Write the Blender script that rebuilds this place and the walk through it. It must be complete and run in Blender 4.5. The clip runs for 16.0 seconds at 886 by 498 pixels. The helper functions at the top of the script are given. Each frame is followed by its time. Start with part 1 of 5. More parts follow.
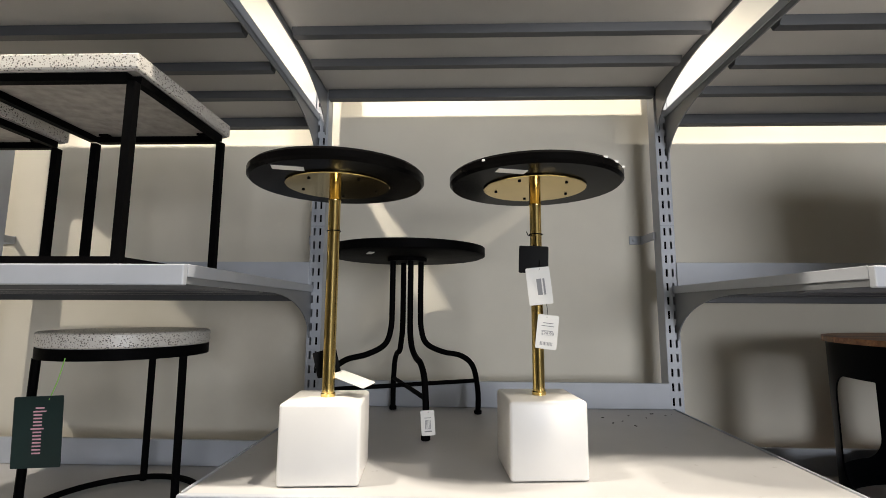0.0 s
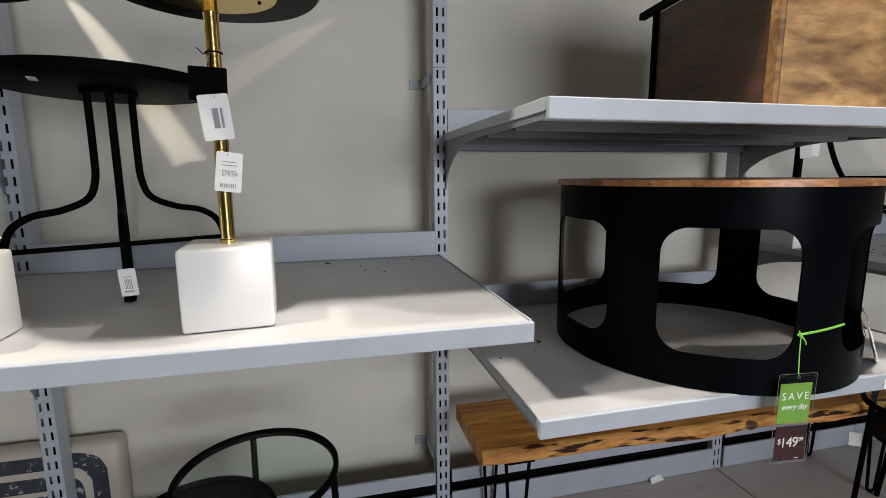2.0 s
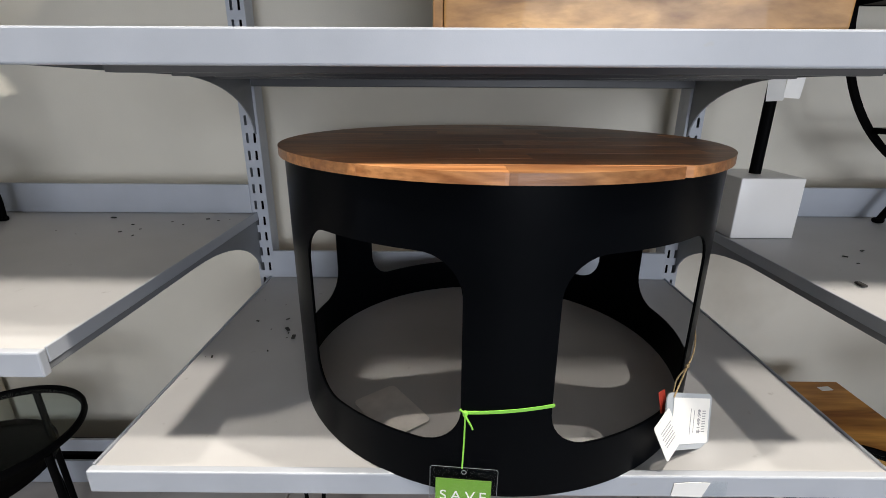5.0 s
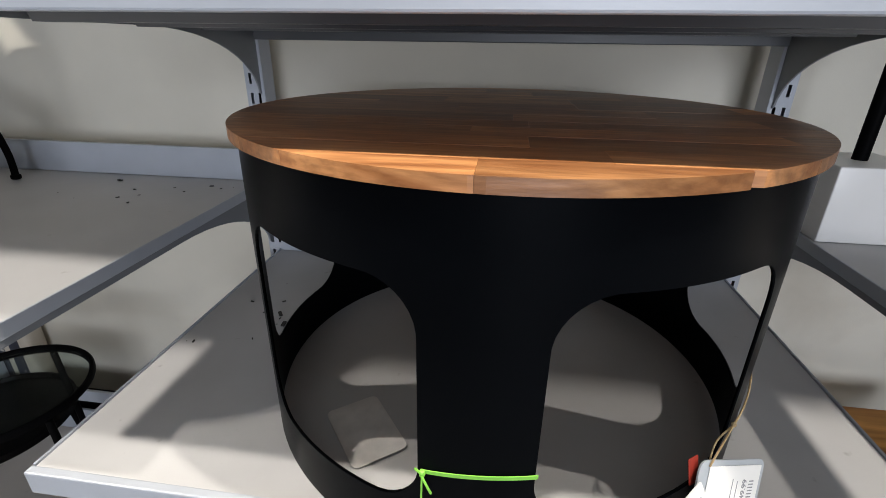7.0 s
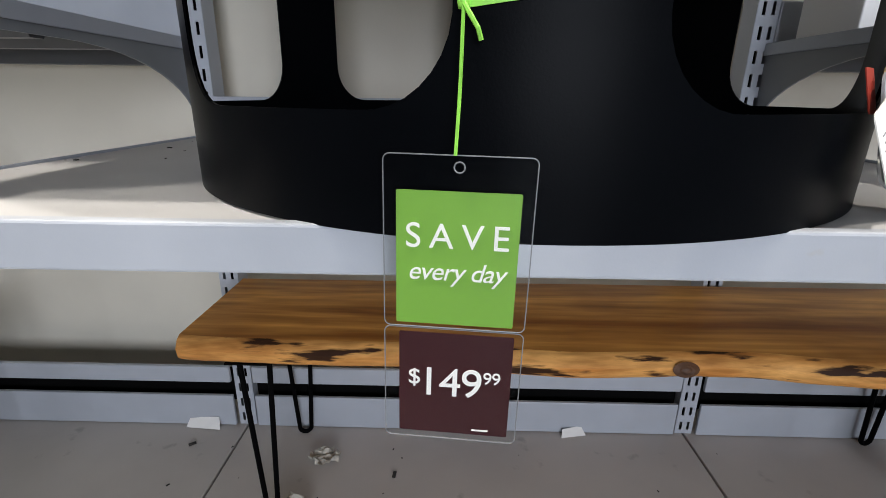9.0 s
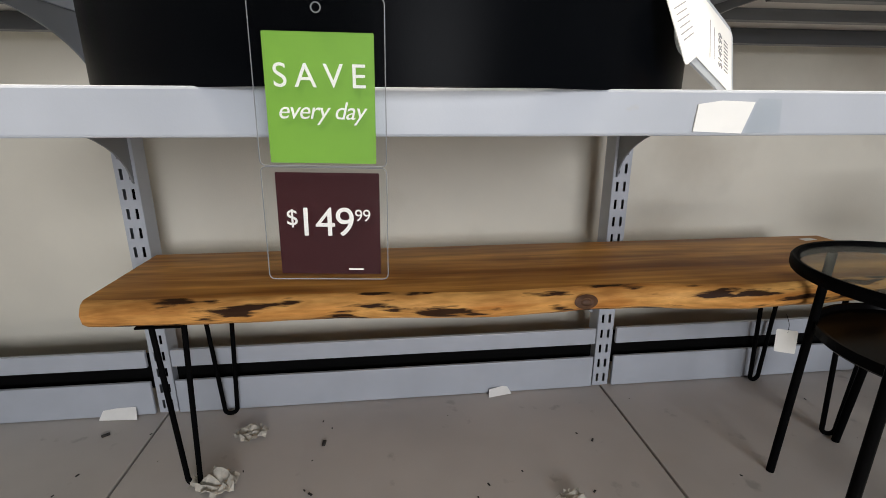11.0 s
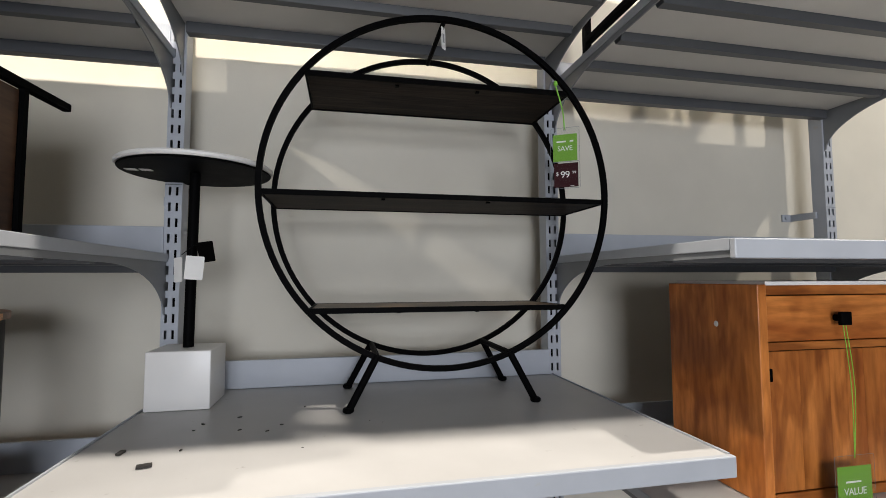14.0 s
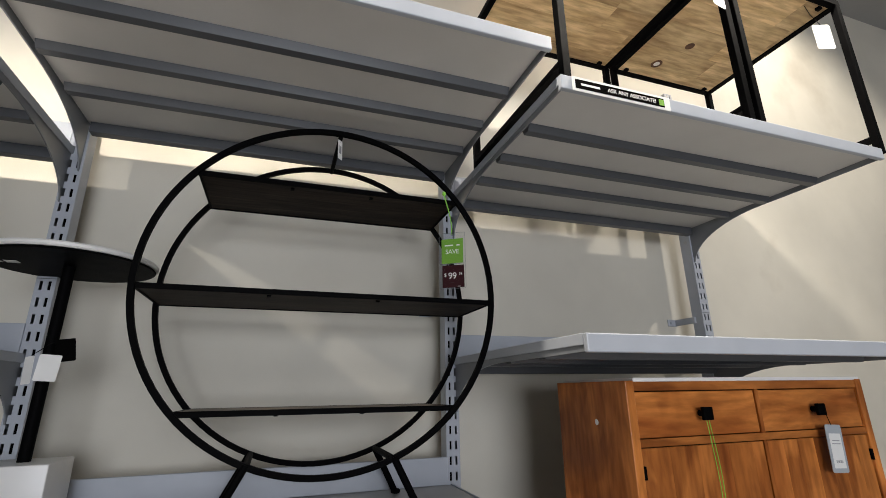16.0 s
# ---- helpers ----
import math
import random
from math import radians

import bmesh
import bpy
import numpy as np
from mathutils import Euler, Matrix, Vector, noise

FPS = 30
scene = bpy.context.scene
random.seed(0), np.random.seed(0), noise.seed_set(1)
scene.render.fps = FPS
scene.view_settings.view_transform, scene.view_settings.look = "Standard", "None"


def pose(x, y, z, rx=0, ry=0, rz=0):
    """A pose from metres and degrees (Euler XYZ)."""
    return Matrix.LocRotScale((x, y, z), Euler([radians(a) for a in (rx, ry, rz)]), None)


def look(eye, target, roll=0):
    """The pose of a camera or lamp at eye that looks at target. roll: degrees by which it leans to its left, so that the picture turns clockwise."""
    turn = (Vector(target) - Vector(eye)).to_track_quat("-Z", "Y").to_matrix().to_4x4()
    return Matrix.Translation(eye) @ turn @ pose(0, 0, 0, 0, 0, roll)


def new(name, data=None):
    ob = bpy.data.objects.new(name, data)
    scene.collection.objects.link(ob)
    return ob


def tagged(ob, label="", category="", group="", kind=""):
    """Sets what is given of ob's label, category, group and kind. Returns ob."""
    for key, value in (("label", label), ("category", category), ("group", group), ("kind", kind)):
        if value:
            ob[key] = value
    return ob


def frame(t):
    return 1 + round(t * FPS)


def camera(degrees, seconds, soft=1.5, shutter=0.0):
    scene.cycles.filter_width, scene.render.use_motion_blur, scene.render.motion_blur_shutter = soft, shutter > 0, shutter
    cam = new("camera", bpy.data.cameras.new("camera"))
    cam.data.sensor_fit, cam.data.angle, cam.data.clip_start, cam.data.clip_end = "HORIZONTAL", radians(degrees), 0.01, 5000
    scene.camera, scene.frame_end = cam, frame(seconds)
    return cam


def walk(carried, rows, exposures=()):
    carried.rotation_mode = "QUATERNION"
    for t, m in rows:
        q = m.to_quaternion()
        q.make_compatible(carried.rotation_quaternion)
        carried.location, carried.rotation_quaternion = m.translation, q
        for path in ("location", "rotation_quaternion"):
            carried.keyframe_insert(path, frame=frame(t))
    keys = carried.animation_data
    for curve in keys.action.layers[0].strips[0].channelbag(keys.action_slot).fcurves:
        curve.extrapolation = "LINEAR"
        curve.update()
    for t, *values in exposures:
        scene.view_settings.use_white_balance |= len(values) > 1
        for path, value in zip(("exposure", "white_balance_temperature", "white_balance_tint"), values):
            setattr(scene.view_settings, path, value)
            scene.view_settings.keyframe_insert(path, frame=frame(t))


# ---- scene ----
cam = camera(86.8, 16.0, soft=0.8)
PATH = [
    (0, (0.011, 0.596, 1.509), (-0.052, 2.578, 1.765), 0.3),
    (0.5, (0.044, 0.595, 1.497), (0.024, 2.582, 1.718), 0.2),
    (1, (0.088, 0.592, 1.484), (0.202, 2.587, 1.558), 0.0),
    (1.5, (0.2, 0.618, 1.472), (0.563, 2.582, 1.357), -0.1),
    (2, (0.37, 0.671, 1.456), (0.829, 2.593, 1.145), -0.4),
    (2.5, (0.526, 0.69, 1.446), (1.066, 2.569, 1.024), -0.3),
    (3, (0.725, 0.686, 1.468), (1.121, 2.579, 0.958), -0.2),
    (3.5, (0.854, 0.662, 1.474), (1.15, 2.56, 0.918), -0.0),
    (4, (0.967, 0.7, 1.45), (1.226, 2.575, 0.802), 0.1),
    (4.5, (1.141, 0.798, 1.472), (1.372, 2.675, 0.822), 0.1),
    (5, (1.275, 0.89, 1.525), (1.267, 2.786, 0.887), 0.3),
    (5.2, (1.321, 0.931, 1.558), (1.219, 2.807, 0.873), 0.3),
    (7.3, (1.367, 1.059, 1.513), (1.127, 2.876, 0.713), 0.8),
    (7.5, (1.357, 1.057, 1.464), (1.128, 2.881, 0.676), 0.6),
    (8, (1.338, 1.062, 1.344), (1.137, 2.907, 0.6), 0.6),
    (8.5, (1.31, 1.108, 1.2), (1.191, 2.982, 0.512), 0.8),
    (8.7, (1.298, 1.119, 1.14), (1.214, 3.006, 0.481), 0.8),
    (10.8, (1.301, 1.086, 0.967), (1.511, 2.998, 0.421), -0.2),
    (11, (1.349, 1.041, 0.968), (1.565, 2.95, 0.411), 0.1),
    (11.2, (1.435, 0.983, 0.995), (1.644, 2.886, 0.414), 0.0),
    (11.5, (1.58, 0.899, 1.05), (1.841, 2.782, 0.428), -0.3),
    (12, (1.756, 0.823, 1.165), (2.248, 2.657, 0.537), -0.5),
    (12.2, (1.84, 0.825, 1.202), (2.405, 2.645, 0.595), -0.6),
    (12.5, (1.966, 0.84, 1.259), (2.54, 2.688, 0.756), -0.5),
    (13, (2.149, 0.84, 1.394), (2.708, 2.735, 1.084), -0.4),
    (13.4, (2.275, 0.808, 1.456), (2.784, 2.735, 1.293), -0.4),
    (13.5, (2.339, 0.783, 1.486), (2.811, 2.722, 1.36), -0.2),
    (14, (2.461, 0.688, 1.514), (2.87, 2.642, 1.641), -0.2),
    (14.5, (2.483, 0.668, 1.504), (2.822, 2.609, 1.848), -0.2),
    (15, (2.49, 0.662, 1.504), (2.83, 2.562, 2.029), -0.2),
    (15.5, (2.522, 0.637, 1.495), (2.979, 2.475, 2.139), -0.5),
    (16, (2.589, 0.625, 1.48), (3.223, 2.431, 2.059), -0.8),
]
EXPOSURES = [(0.0, 0.12, 7000, 10), (1.0, 0.12, 6850, 10), (2.0, 0.05, 6600, 10), (3.0, 0.0, 6500, 10), (4.0, 0.05, 6500, 10), (5.0, 0.1, 6600, 10), (7.5, 0.15, 6450, 10),
             (8.5, 0.35, 6450, 10), (11.0, 0.38, 7000, 10), (11.5, 0.33, 7000, 10), (12.5, 0.18, 6750, 10), (13.5, 0.05, 6680, 10), (14.5, -0.08, 6800, 10), (16.0, -0.18, 6750, 10)]
walk(cam, [(t, look(eye, target, roll)) for t, eye, target, roll in PATH],
     exposures=EXPOSURES)

# ---- world and lights ----
world = bpy.data.worlds.new("store_air")
scene.world = world
world.use_nodes = True
world.node_tree.nodes["Background"].inputs[0].default_value = (0.75, 0.85, 1.0, 1)
world.node_tree.nodes["Background"].inputs[1].default_value = 0.02


def lamp(name, kind, place, target, watts, colour, size=0.05, size_y=None, spot=120):
    data = bpy.data.lights.new(name, kind)
    data.energy, data.color = watts, colour
    if kind == "AREA":
        data.shape, data.size, data.size_y = "RECTANGLE", size, size_y or size
    else:
        data.shadow_soft_size = size
    if kind == "SPOT":
        data.spot_size, data.spot_blend = radians(spot), 0.5
    ob = new(name, data)
    ob.matrix_world = look(place, target)
    return ob


# track spots over the front edge of the shelves
WARM = (1.0, 0.935, 0.845)
for lx, watts in ((-2.78, 175), (-1.07, 175), (0.52, 175), (2.22, 175), (3.90, 175)):
    lamp("track_spot", "SPOT", (lx, 1.2, 3.3), (lx, 1.75, 0.9), watts, WARM, 0.03, spot=120)
# added spot, higher and turned to the wall, brightens its right end
lamp("track_spot", "SPOT", (5.2, 1.15, 3.85), (5.2, 2.37, 2.5), 130, WARM, 0.03, spot=120)
# added fill, source unseen: cool from the front, weak from over the aisle
COOL = (0.83, 0.885, 1.0)
lamp("front_fill", "AREA", (2.6, -4.6, 1.75), (2.6, 2.0, 1.3), 222, COOL, 2.8, 1.9)
lamp("aisle_fill", "AREA", (1.5, -1.2, 4.1), (1.5, -1.1, 0.0), 14, (0.90, 0.97, 1.0), 7.0, 1.2)


# ---- materials ----
def material(name, colour, rough=0.5, metal=0.0, vary=0.08, scale=6.0, grain=0.0, grain_scale=120.0, spots=None, coat=0.0, spec=0.5):
    """A painted or solid surface: soft blotches, fine grain in the relief, and stains or tinted patches if spots is
    given.
    """
    m = bpy.data.materials.new(name)
    m.use_nodes = True
    nt = m.node_tree
    b = nt.nodes["Principled BSDF"]
    b.inputs["Roughness"].default_value, b.inputs["Metallic"].default_value = rough, metal
    b.inputs["Coat Weight"].default_value, b.inputs["Specular IOR Level"].default_value = coat, spec
    co = nt.nodes.new("ShaderNodeTexCoord")
    n = nt.nodes.new("ShaderNodeTexNoise")
    n.inputs["Scale"].default_value, n.inputs["Detail"].default_value = scale, 5
    nt.links.new(co.outputs["Object"], n.inputs["Vector"])
    r = nt.nodes.new("ShaderNodeValToRGB")
    r.color_ramp.elements[0].position, r.color_ramp.elements[1].position = 0.3, 0.7
    r.color_ramp.elements[0].color = (*[c * (1 - vary) for c in colour], 1)
    r.color_ramp.elements[1].color = (*[min(1, c * (1 + vary)) for c in colour], 1)
    nt.links.new(n.outputs["Fac"], r.inputs["Fac"])
    last = r.outputs["Color"]
    if spots:
        n2 = nt.nodes.new("ShaderNodeTexNoise")
        n2.inputs["Scale"].default_value, n2.inputs["Detail"].default_value = spots[1], 8
        nt.links.new(co.outputs["Object"], n2.inputs["Vector"])
        r2 = nt.nodes.new("ShaderNodeValToRGB")
        r2.color_ramp.elements[0].position, r2.color_ramp.elements[1].position = spots[2], spots[2] + (0.08 if spots[1] > 3 else 0.22)
        nt.links.new(n2.outputs["Fac"], r2.inputs["Fac"])
        mix = nt.nodes.new("ShaderNodeMix")
        mix.data_type = "RGBA"
        mix.inputs[7].default_value = (*spots[0], 1)
        nt.links.new(last, mix.inputs[6])
        nt.links.new(r2.outputs["Color"], mix.inputs[0])
        last = mix.outputs[2]
    nt.links.new(last, b.inputs["Base Color"])
    if rough > 0.05:
        mr = nt.nodes.new("ShaderNodeMapRange")
        mr.inputs["To Min"].default_value, mr.inputs["To Max"].default_value = rough * 0.85, min(1, rough * 1.15)
        nt.links.new(n.outputs["Fac"], mr.inputs["Value"])
        nt.links.new(mr.outputs["Result"], b.inputs["Roughness"])
    if grain:
        g = nt.nodes.new("ShaderNodeTexNoise")
        g.inputs["Scale"].default_value, g.inputs["Detail"].default_value = grain_scale, 4
        nt.links.new(co.outputs["Object"], g.inputs["Vector"])
        bump = nt.nodes.new("ShaderNodeBump")
        bump.inputs["Strength"].default_value, bump.inputs["Distance"].default_value = grain, 0.002
        nt.links.new(g.outputs["Fac"], bump.inputs["Height"])
        nt.links.new(bump.outputs["Normal"], b.inputs["Normal"])
    return m


def wood(name, dark, light, stretch=(1.2, 14, 14), rough=0.45, spread=0.35, knots=0.0, coat=0.0, spec=0.5, blotch=(0.7, 0.38, 0.58)):
    """Timber with its grain along local x (or the axis of least stretch), each piece with its own shade."""
    m = bpy.data.materials.new(name)
    m.use_nodes = True
    nt = m.node_tree
    b = nt.nodes["Principled BSDF"]
    b.inputs["Roughness"].default_value, b.inputs["Coat Weight"].default_value, b.inputs["Specular IOR Level"].default_value = rough, coat, spec
    co = nt.nodes.new("ShaderNodeTexCoord")
    info = nt.nodes.new("ShaderNodeObjectInfo")
    shift = nt.nodes.new("ShaderNodeVectorMath")
    shift.operation = "MULTIPLY_ADD"
    shift.inputs[1].default_value = (1, 1, 1)
    comb = nt.nodes.new("ShaderNodeCombineXYZ")
    mul = nt.nodes.new("ShaderNodeMath")
    mul.operation, mul.inputs[1].default_value = "MULTIPLY", 37.0
    nt.links.new(info.outputs["Random"], mul.inputs[0])
    for k in range(3):
        nt.links.new(mul.outputs[0], comb.inputs[k])
    nt.links.new(co.outputs["Object"], shift.inputs[0])
    nt.links.new(comb.outputs[0], shift.inputs[2])
    mp = nt.nodes.new("ShaderNodeMapping")
    mp.inputs["Scale"].default_value = stretch
    nt.links.new(shift.outputs[0], mp.inputs["Vector"])
    n = nt.nodes.new("ShaderNodeTexNoise")
    n.inputs["Scale"].default_value, n.inputs["Detail"].default_value, n.inputs["Distortion"].default_value = 1.6, 7, 1.4
    nt.links.new(mp.outputs[0], n.inputs["Vector"])
    r = nt.nodes.new("ShaderNodeValToRGB")
    r.color_ramp.elements[0].position, r.color_ramp.elements[1].position = 0.32, 0.68
    r.color_ramp.elements[0].color, r.color_ramp.elements[1].color = (*dark, 1), (*light, 1)
    nt.links.new(n.outputs["Fac"], r.inputs["Fac"])
    fine = nt.nodes.new("ShaderNodeTexNoise")
    fine.inputs["Scale"].default_value, fine.inputs["Detail"].default_value = 9, 6
    nt.links.new(mp.outputs[0], fine.inputs["Vector"])
    tone = nt.nodes.new("ShaderNodeMapRange")
    tone.inputs["To Min"].default_value, tone.inputs["To Max"].default_value = 1 - spread, 1 + spread
    nt.links.new(info.outputs["Random"], tone.inputs["Value"])
    hsv = nt.nodes.new("ShaderNodeHueSaturation")
    nt.links.new(tone.outputs[0], hsv.inputs["Value"])
    nt.links.new(r.outputs["Color"], hsv.inputs["Color"])
    last = hsv.outputs["Color"]
    f2 = nt.nodes.new("ShaderNodeMix")
    f2.data_type, f2.blend_type = "RGBA", "MULTIPLY"
    f2.inputs[0].default_value = 0.68
    fr = nt.nodes.new("ShaderNodeValToRGB")
    fr.color_ramp.elements[0].position, fr.color_ramp.elements[1].position = 0.35, 0.6
    fr.color_ramp.elements[0].color = (0.55, 0.5, 0.45, 1)
    nt.links.new(fine.outputs["Fac"], fr.inputs["Fac"])
    nt.links.new(last, f2.inputs[6])
    nt.links.new(fr.outputs["Color"], f2.inputs[7])
    last = f2.outputs[2]
    bl = nt.nodes.new("ShaderNodeTexNoise")
    bl.inputs["Scale"].default_value, bl.inputs["Detail"].default_value, bl.inputs["Distortion"].default_value = 7.0, 3, 0.8
    bmap = nt.nodes.new("ShaderNodeMapping")
    bmap.inputs["Scale"].default_value = [(v / max(stretch)) ** 0.4 for v in stretch]
    nt.links.new(shift.outputs[0], bmap.inputs["Vector"])
    nt.links.new(bmap.outputs[0], bl.inputs["Vector"])
    br = nt.nodes.new("ShaderNodeValToRGB")
    br.color_ramp.elements[0].position, br.color_ramp.elements[1].position = blotch[1], blotch[2]
    br.color_ramp.elements[0].color = (0.62, 0.55, 0.50, 1)
    nt.links.new(bl.outputs["Fac"], br.inputs["Fac"])
    f3 = nt.nodes.new("ShaderNodeMix")
    f3.data_type, f3.blend_type = "RGBA", "MULTIPLY"
    f3.inputs[0].default_value = blotch[0]
    nt.links.new(last, f3.inputs[6])
    nt.links.new(br.outputs["Color"], f3.inputs[7])
    last = f3.outputs[2]
    if knots:
        kn = nt.nodes.new("ShaderNodeTexNoise")
        kn.inputs["Scale"].default_value, kn.inputs["Detail"].default_value = 5, 6
        kmap = nt.nodes.new("ShaderNodeMapping")
        kmap.inputs["Scale"].default_value = [v * (0.5 if knots < 0.4 else 0.9) for v in stretch]
        nt.links.new(shift.outputs[0], kmap.inputs["Vector"])
        nt.links.new(kmap.outputs[0], kn.inputs["Vector"])
        kr = nt.nodes.new("ShaderNodeValToRGB")
        kr.color_ramp.elements[0].position, kr.color_ramp.elements[1].position = 1 - knots, 1.07 - knots
        nt.links.new(kn.outputs["Fac"], kr.inputs["Fac"])
        km = nt.nodes.new("ShaderNodeMix")
        km.data_type = "RGBA"
        km.inputs[7].default_value = (0.035, 0.014, 0.006, 1)
        nt.links.new(kr.outputs["Color"], km.inputs[0])
        nt.links.new(last, km.inputs[6])
        last = km.outputs[2]
    nt.links.new(last, b.inputs["Base Color"])
    bump = nt.nodes.new("ShaderNodeBump")
    bump.inputs["Strength"].default_value, bump.inputs["Distance"].default_value = 0.25, 0.002
    nt.links.new(fine.outputs["Fac"], bump.inputs["Height"])
    nt.links.new(bump.outputs["Normal"], b.inputs["Normal"])
    return m


def terrazzo(name):
    m = material(name, (0.62, 0.60, 0.56), 0.35, vary=0.04, grain=0.1)
    nt = m.node_tree
    b = nt.nodes["Principled BSDF"]
    base = b.inputs["Base Color"].links[0].from_socket
    co = next(n for n in nt.nodes if n.type == "TEX_COORD")
    for scale, cut, colour in ((150, 0.27, (0.09, 0.08, 0.07)), (230, 0.27, (0.28, 0.25, 0.22)), (90, 0.15, (0.04, 0.04, 0.04))):
        v = nt.nodes.new("ShaderNodeTexVoronoi")
        v.inputs["Scale"].default_value = scale
        nt.links.new(co.outputs["Object"], v.inputs["Vector"])
        lt = nt.nodes.new("ShaderNodeMath")
        lt.operation, lt.inputs[1].default_value = "LESS_THAN", cut
        nt.links.new(v.outputs["Distance"], lt.inputs[0])
        mix = nt.nodes.new("ShaderNodeMix")
        mix.data_type = "RGBA"
        mix.inputs[7].default_value = (*colour, 1)
        nt.links.new(lt.outputs[0], mix.inputs[0])
        nt.links.new(base, mix.inputs[6])
        base = mix.outputs[2]
    nt.links.new(base, b.inputs["Base Color"])
    return m


def clear(name, colour, rough, gloss=0.05):
    """A thin clear sheet: see-through, with real gloss that grows at a slant."""
    m = bpy.data.materials.new(name)
    m.use_nodes = True
    nt = m.node_tree
    out = nt.nodes["Material Output"]
    g = nt.nodes.new("ShaderNodeBsdfGlossy")
    g.inputs["Roughness"].default_value = rough
    t = nt.nodes.new("ShaderNodeBsdfTransparent")
    t.inputs[0].default_value = (*colour, 1)
    f = nt.nodes.new("ShaderNodeLayerWeight")
    pw = nt.nodes.new("ShaderNodeMath")
    pw.operation, pw.inputs[1].default_value = "POWER", 4.0
    nt.links.new(f.outputs["Facing"], pw.inputs[0])
    ad = nt.nodes.new("ShaderNodeMath")
    ad.operation, ad.inputs[1].default_value, ad.inputs[2].default_value = "MULTIPLY_ADD", 0.4, gloss
    nt.links.new(pw.outputs[0], ad.inputs[0])
    co = nt.nodes.new("ShaderNodeTexCoord")
    n = nt.nodes.new("ShaderNodeTexNoise")
    n.inputs["Scale"].default_value = 35
    nt.links.new(co.outputs["Object"], n.inputs["Vector"])
    bump = nt.nodes.new("ShaderNodeBump")
    bump.inputs["Strength"].default_value, bump.inputs["Distance"].default_value = rough * 2.5, 0.004
    nt.links.new(n.outputs["Fac"], bump.inputs["Height"])
    if rough < 0.15:
        nt.links.new(bump.outputs["Normal"], g.inputs["Normal"])
    ms = nt.nodes.new("ShaderNodeMixShader")
    nt.links.new(ad.outputs[0], ms.inputs[0])
    nt.links.new(t.outputs[0], ms.inputs[1])
    nt.links.new(g.outputs[0], ms.inputs[2])
    nt.links.new(ms.outputs[0], out.inputs["Surface"])
    return m


# brown noise patches carry stains and soft shelf shadows in the wall colour
WALL = material("beige_wall_paint", (0.64, 0.605, 0.52), 0.75, vary=0.09, scale=1.9, grain=0.18, grain_scale=230, spots=((0.44, 0.395, 0.32), 1.5, 0.60))
STEEL = material("grey_shelf_enamel", (0.395, 0.42, 0.465), 0.38, vary=0.05, scale=9, grain=0.04, grain_scale=500, spots=((0.40, 0.40, 0.40), 26, 0.70))
TOPSTEEL = material("grey_shelf_top_enamel", (0.47, 0.465, 0.465), 0.45, vary=0.07, scale=5, grain=0.05, grain_scale=400, spots=((0.33, 0.32, 0.31), 30, 0.70))
DECKSTEEL = material("worn_deck_enamel", (0.50, 0.465, 0.435), 0.42, vary=0.10, scale=3, grain=0.06, grain_scale=300, spots=((0.36, 0.335, 0.31), 14, 0.66))
# shelf enamel darkened to put shade on the bracket sides
BRACKET = material("shaded_bracket_enamel", (0.20, 0.21, 0.225), 0.42, vary=0.07, scale=8, grain=0.04, grain_scale=500)
UNDERSTONE = material("raw_concrete_underside", (0.36, 0.34, 0.32), 0.8, vary=0.22, scale=40, grain=0.2)
# underside colour raised to stand in for light bounced off the floor
UNDER = material("bounce_lit_underside", (0.60, 0.585, 0.565), 0.55, vary=0.05, scale=4, grain=0.03)
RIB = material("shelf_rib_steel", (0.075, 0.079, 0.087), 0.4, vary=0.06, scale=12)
BLACK = material("black_powder_coat", (0.0026, 0.0026, 0.0028), 0.5, vary=0.15, scale=18, spec=0.015, grain=0.12, grain_scale=600)
DRUM = material("black_satin_steel", (0.0018, 0.0022, 0.0030), 0.32, vary=0.2, scale=7, spec=0.025, grain=0.05, grain_scale=700)
DARKBOARD = material("dark_brown_board", (0.030, 0.022, 0.017), 0.55, vary=0.2, scale=20, grain=0.1)
# black for painted shade in gaps and for the dark liner
BLACKGAP = material("gap_shade_and_liner", (0.004, 0.004, 0.004), 0.9, vary=0.1, spec=0.03)
BRASS = material("polished_brass", (0.83, 0.60, 0.22), 0.14, 1.0, vary=0.04, scale=14)
MARBLE = material("white_marble", (0.80, 0.785, 0.76), 0.32, vary=0.025, scale=7, grain=0.04, spots=((0.70, 0.68, 0.66), 5, 0.66))
WHITE = material("white_enamel", (0.78, 0.77, 0.74), 0.4, vary=0.03, scale=20)
RESIN = material("black_lacquer", (0.0028, 0.0026, 0.0026), 0.24, vary=0.2, scale=12, spec=0.03)
TERRAZZO = terrazzo("terrazzo_stone")
PAPER = material("white_card", (0.80, 0.79, 0.76), 0.7, vary=0.03, scale=30)
INK = material("grey_print", (0.27, 0.27, 0.28), 0.7)
GREEN = material("green_print", (0.17, 0.36, 0.045), 0.5, vary=0.04, spec=0.25)
MAROON = material("dark_maroon_print", (0.042, 0.011, 0.013), 0.5, vary=0.08, spec=0.12)
TEALTAG = material("dark_green_card", (0.005, 0.020, 0.019), 0.5, vary=0.3)
PINK = material("pink_print", (0.75, 0.40, 0.48), 0.6)
RED = material("red_card", (0.28, 0.028, 0.016), 0.5)
STRING = material("lime_ribbon", (0.24, 0.60, 0.07), 0.45, vary=0.1, scale=60)
TWINE = material("brown_twine", (0.46, 0.33, 0.17), 0.8, vary=0.25, scale=200)
PLASTIC = clear("clear_plastic_sleeve", (0.97, 0.98, 0.98), 0.08, 0.004)
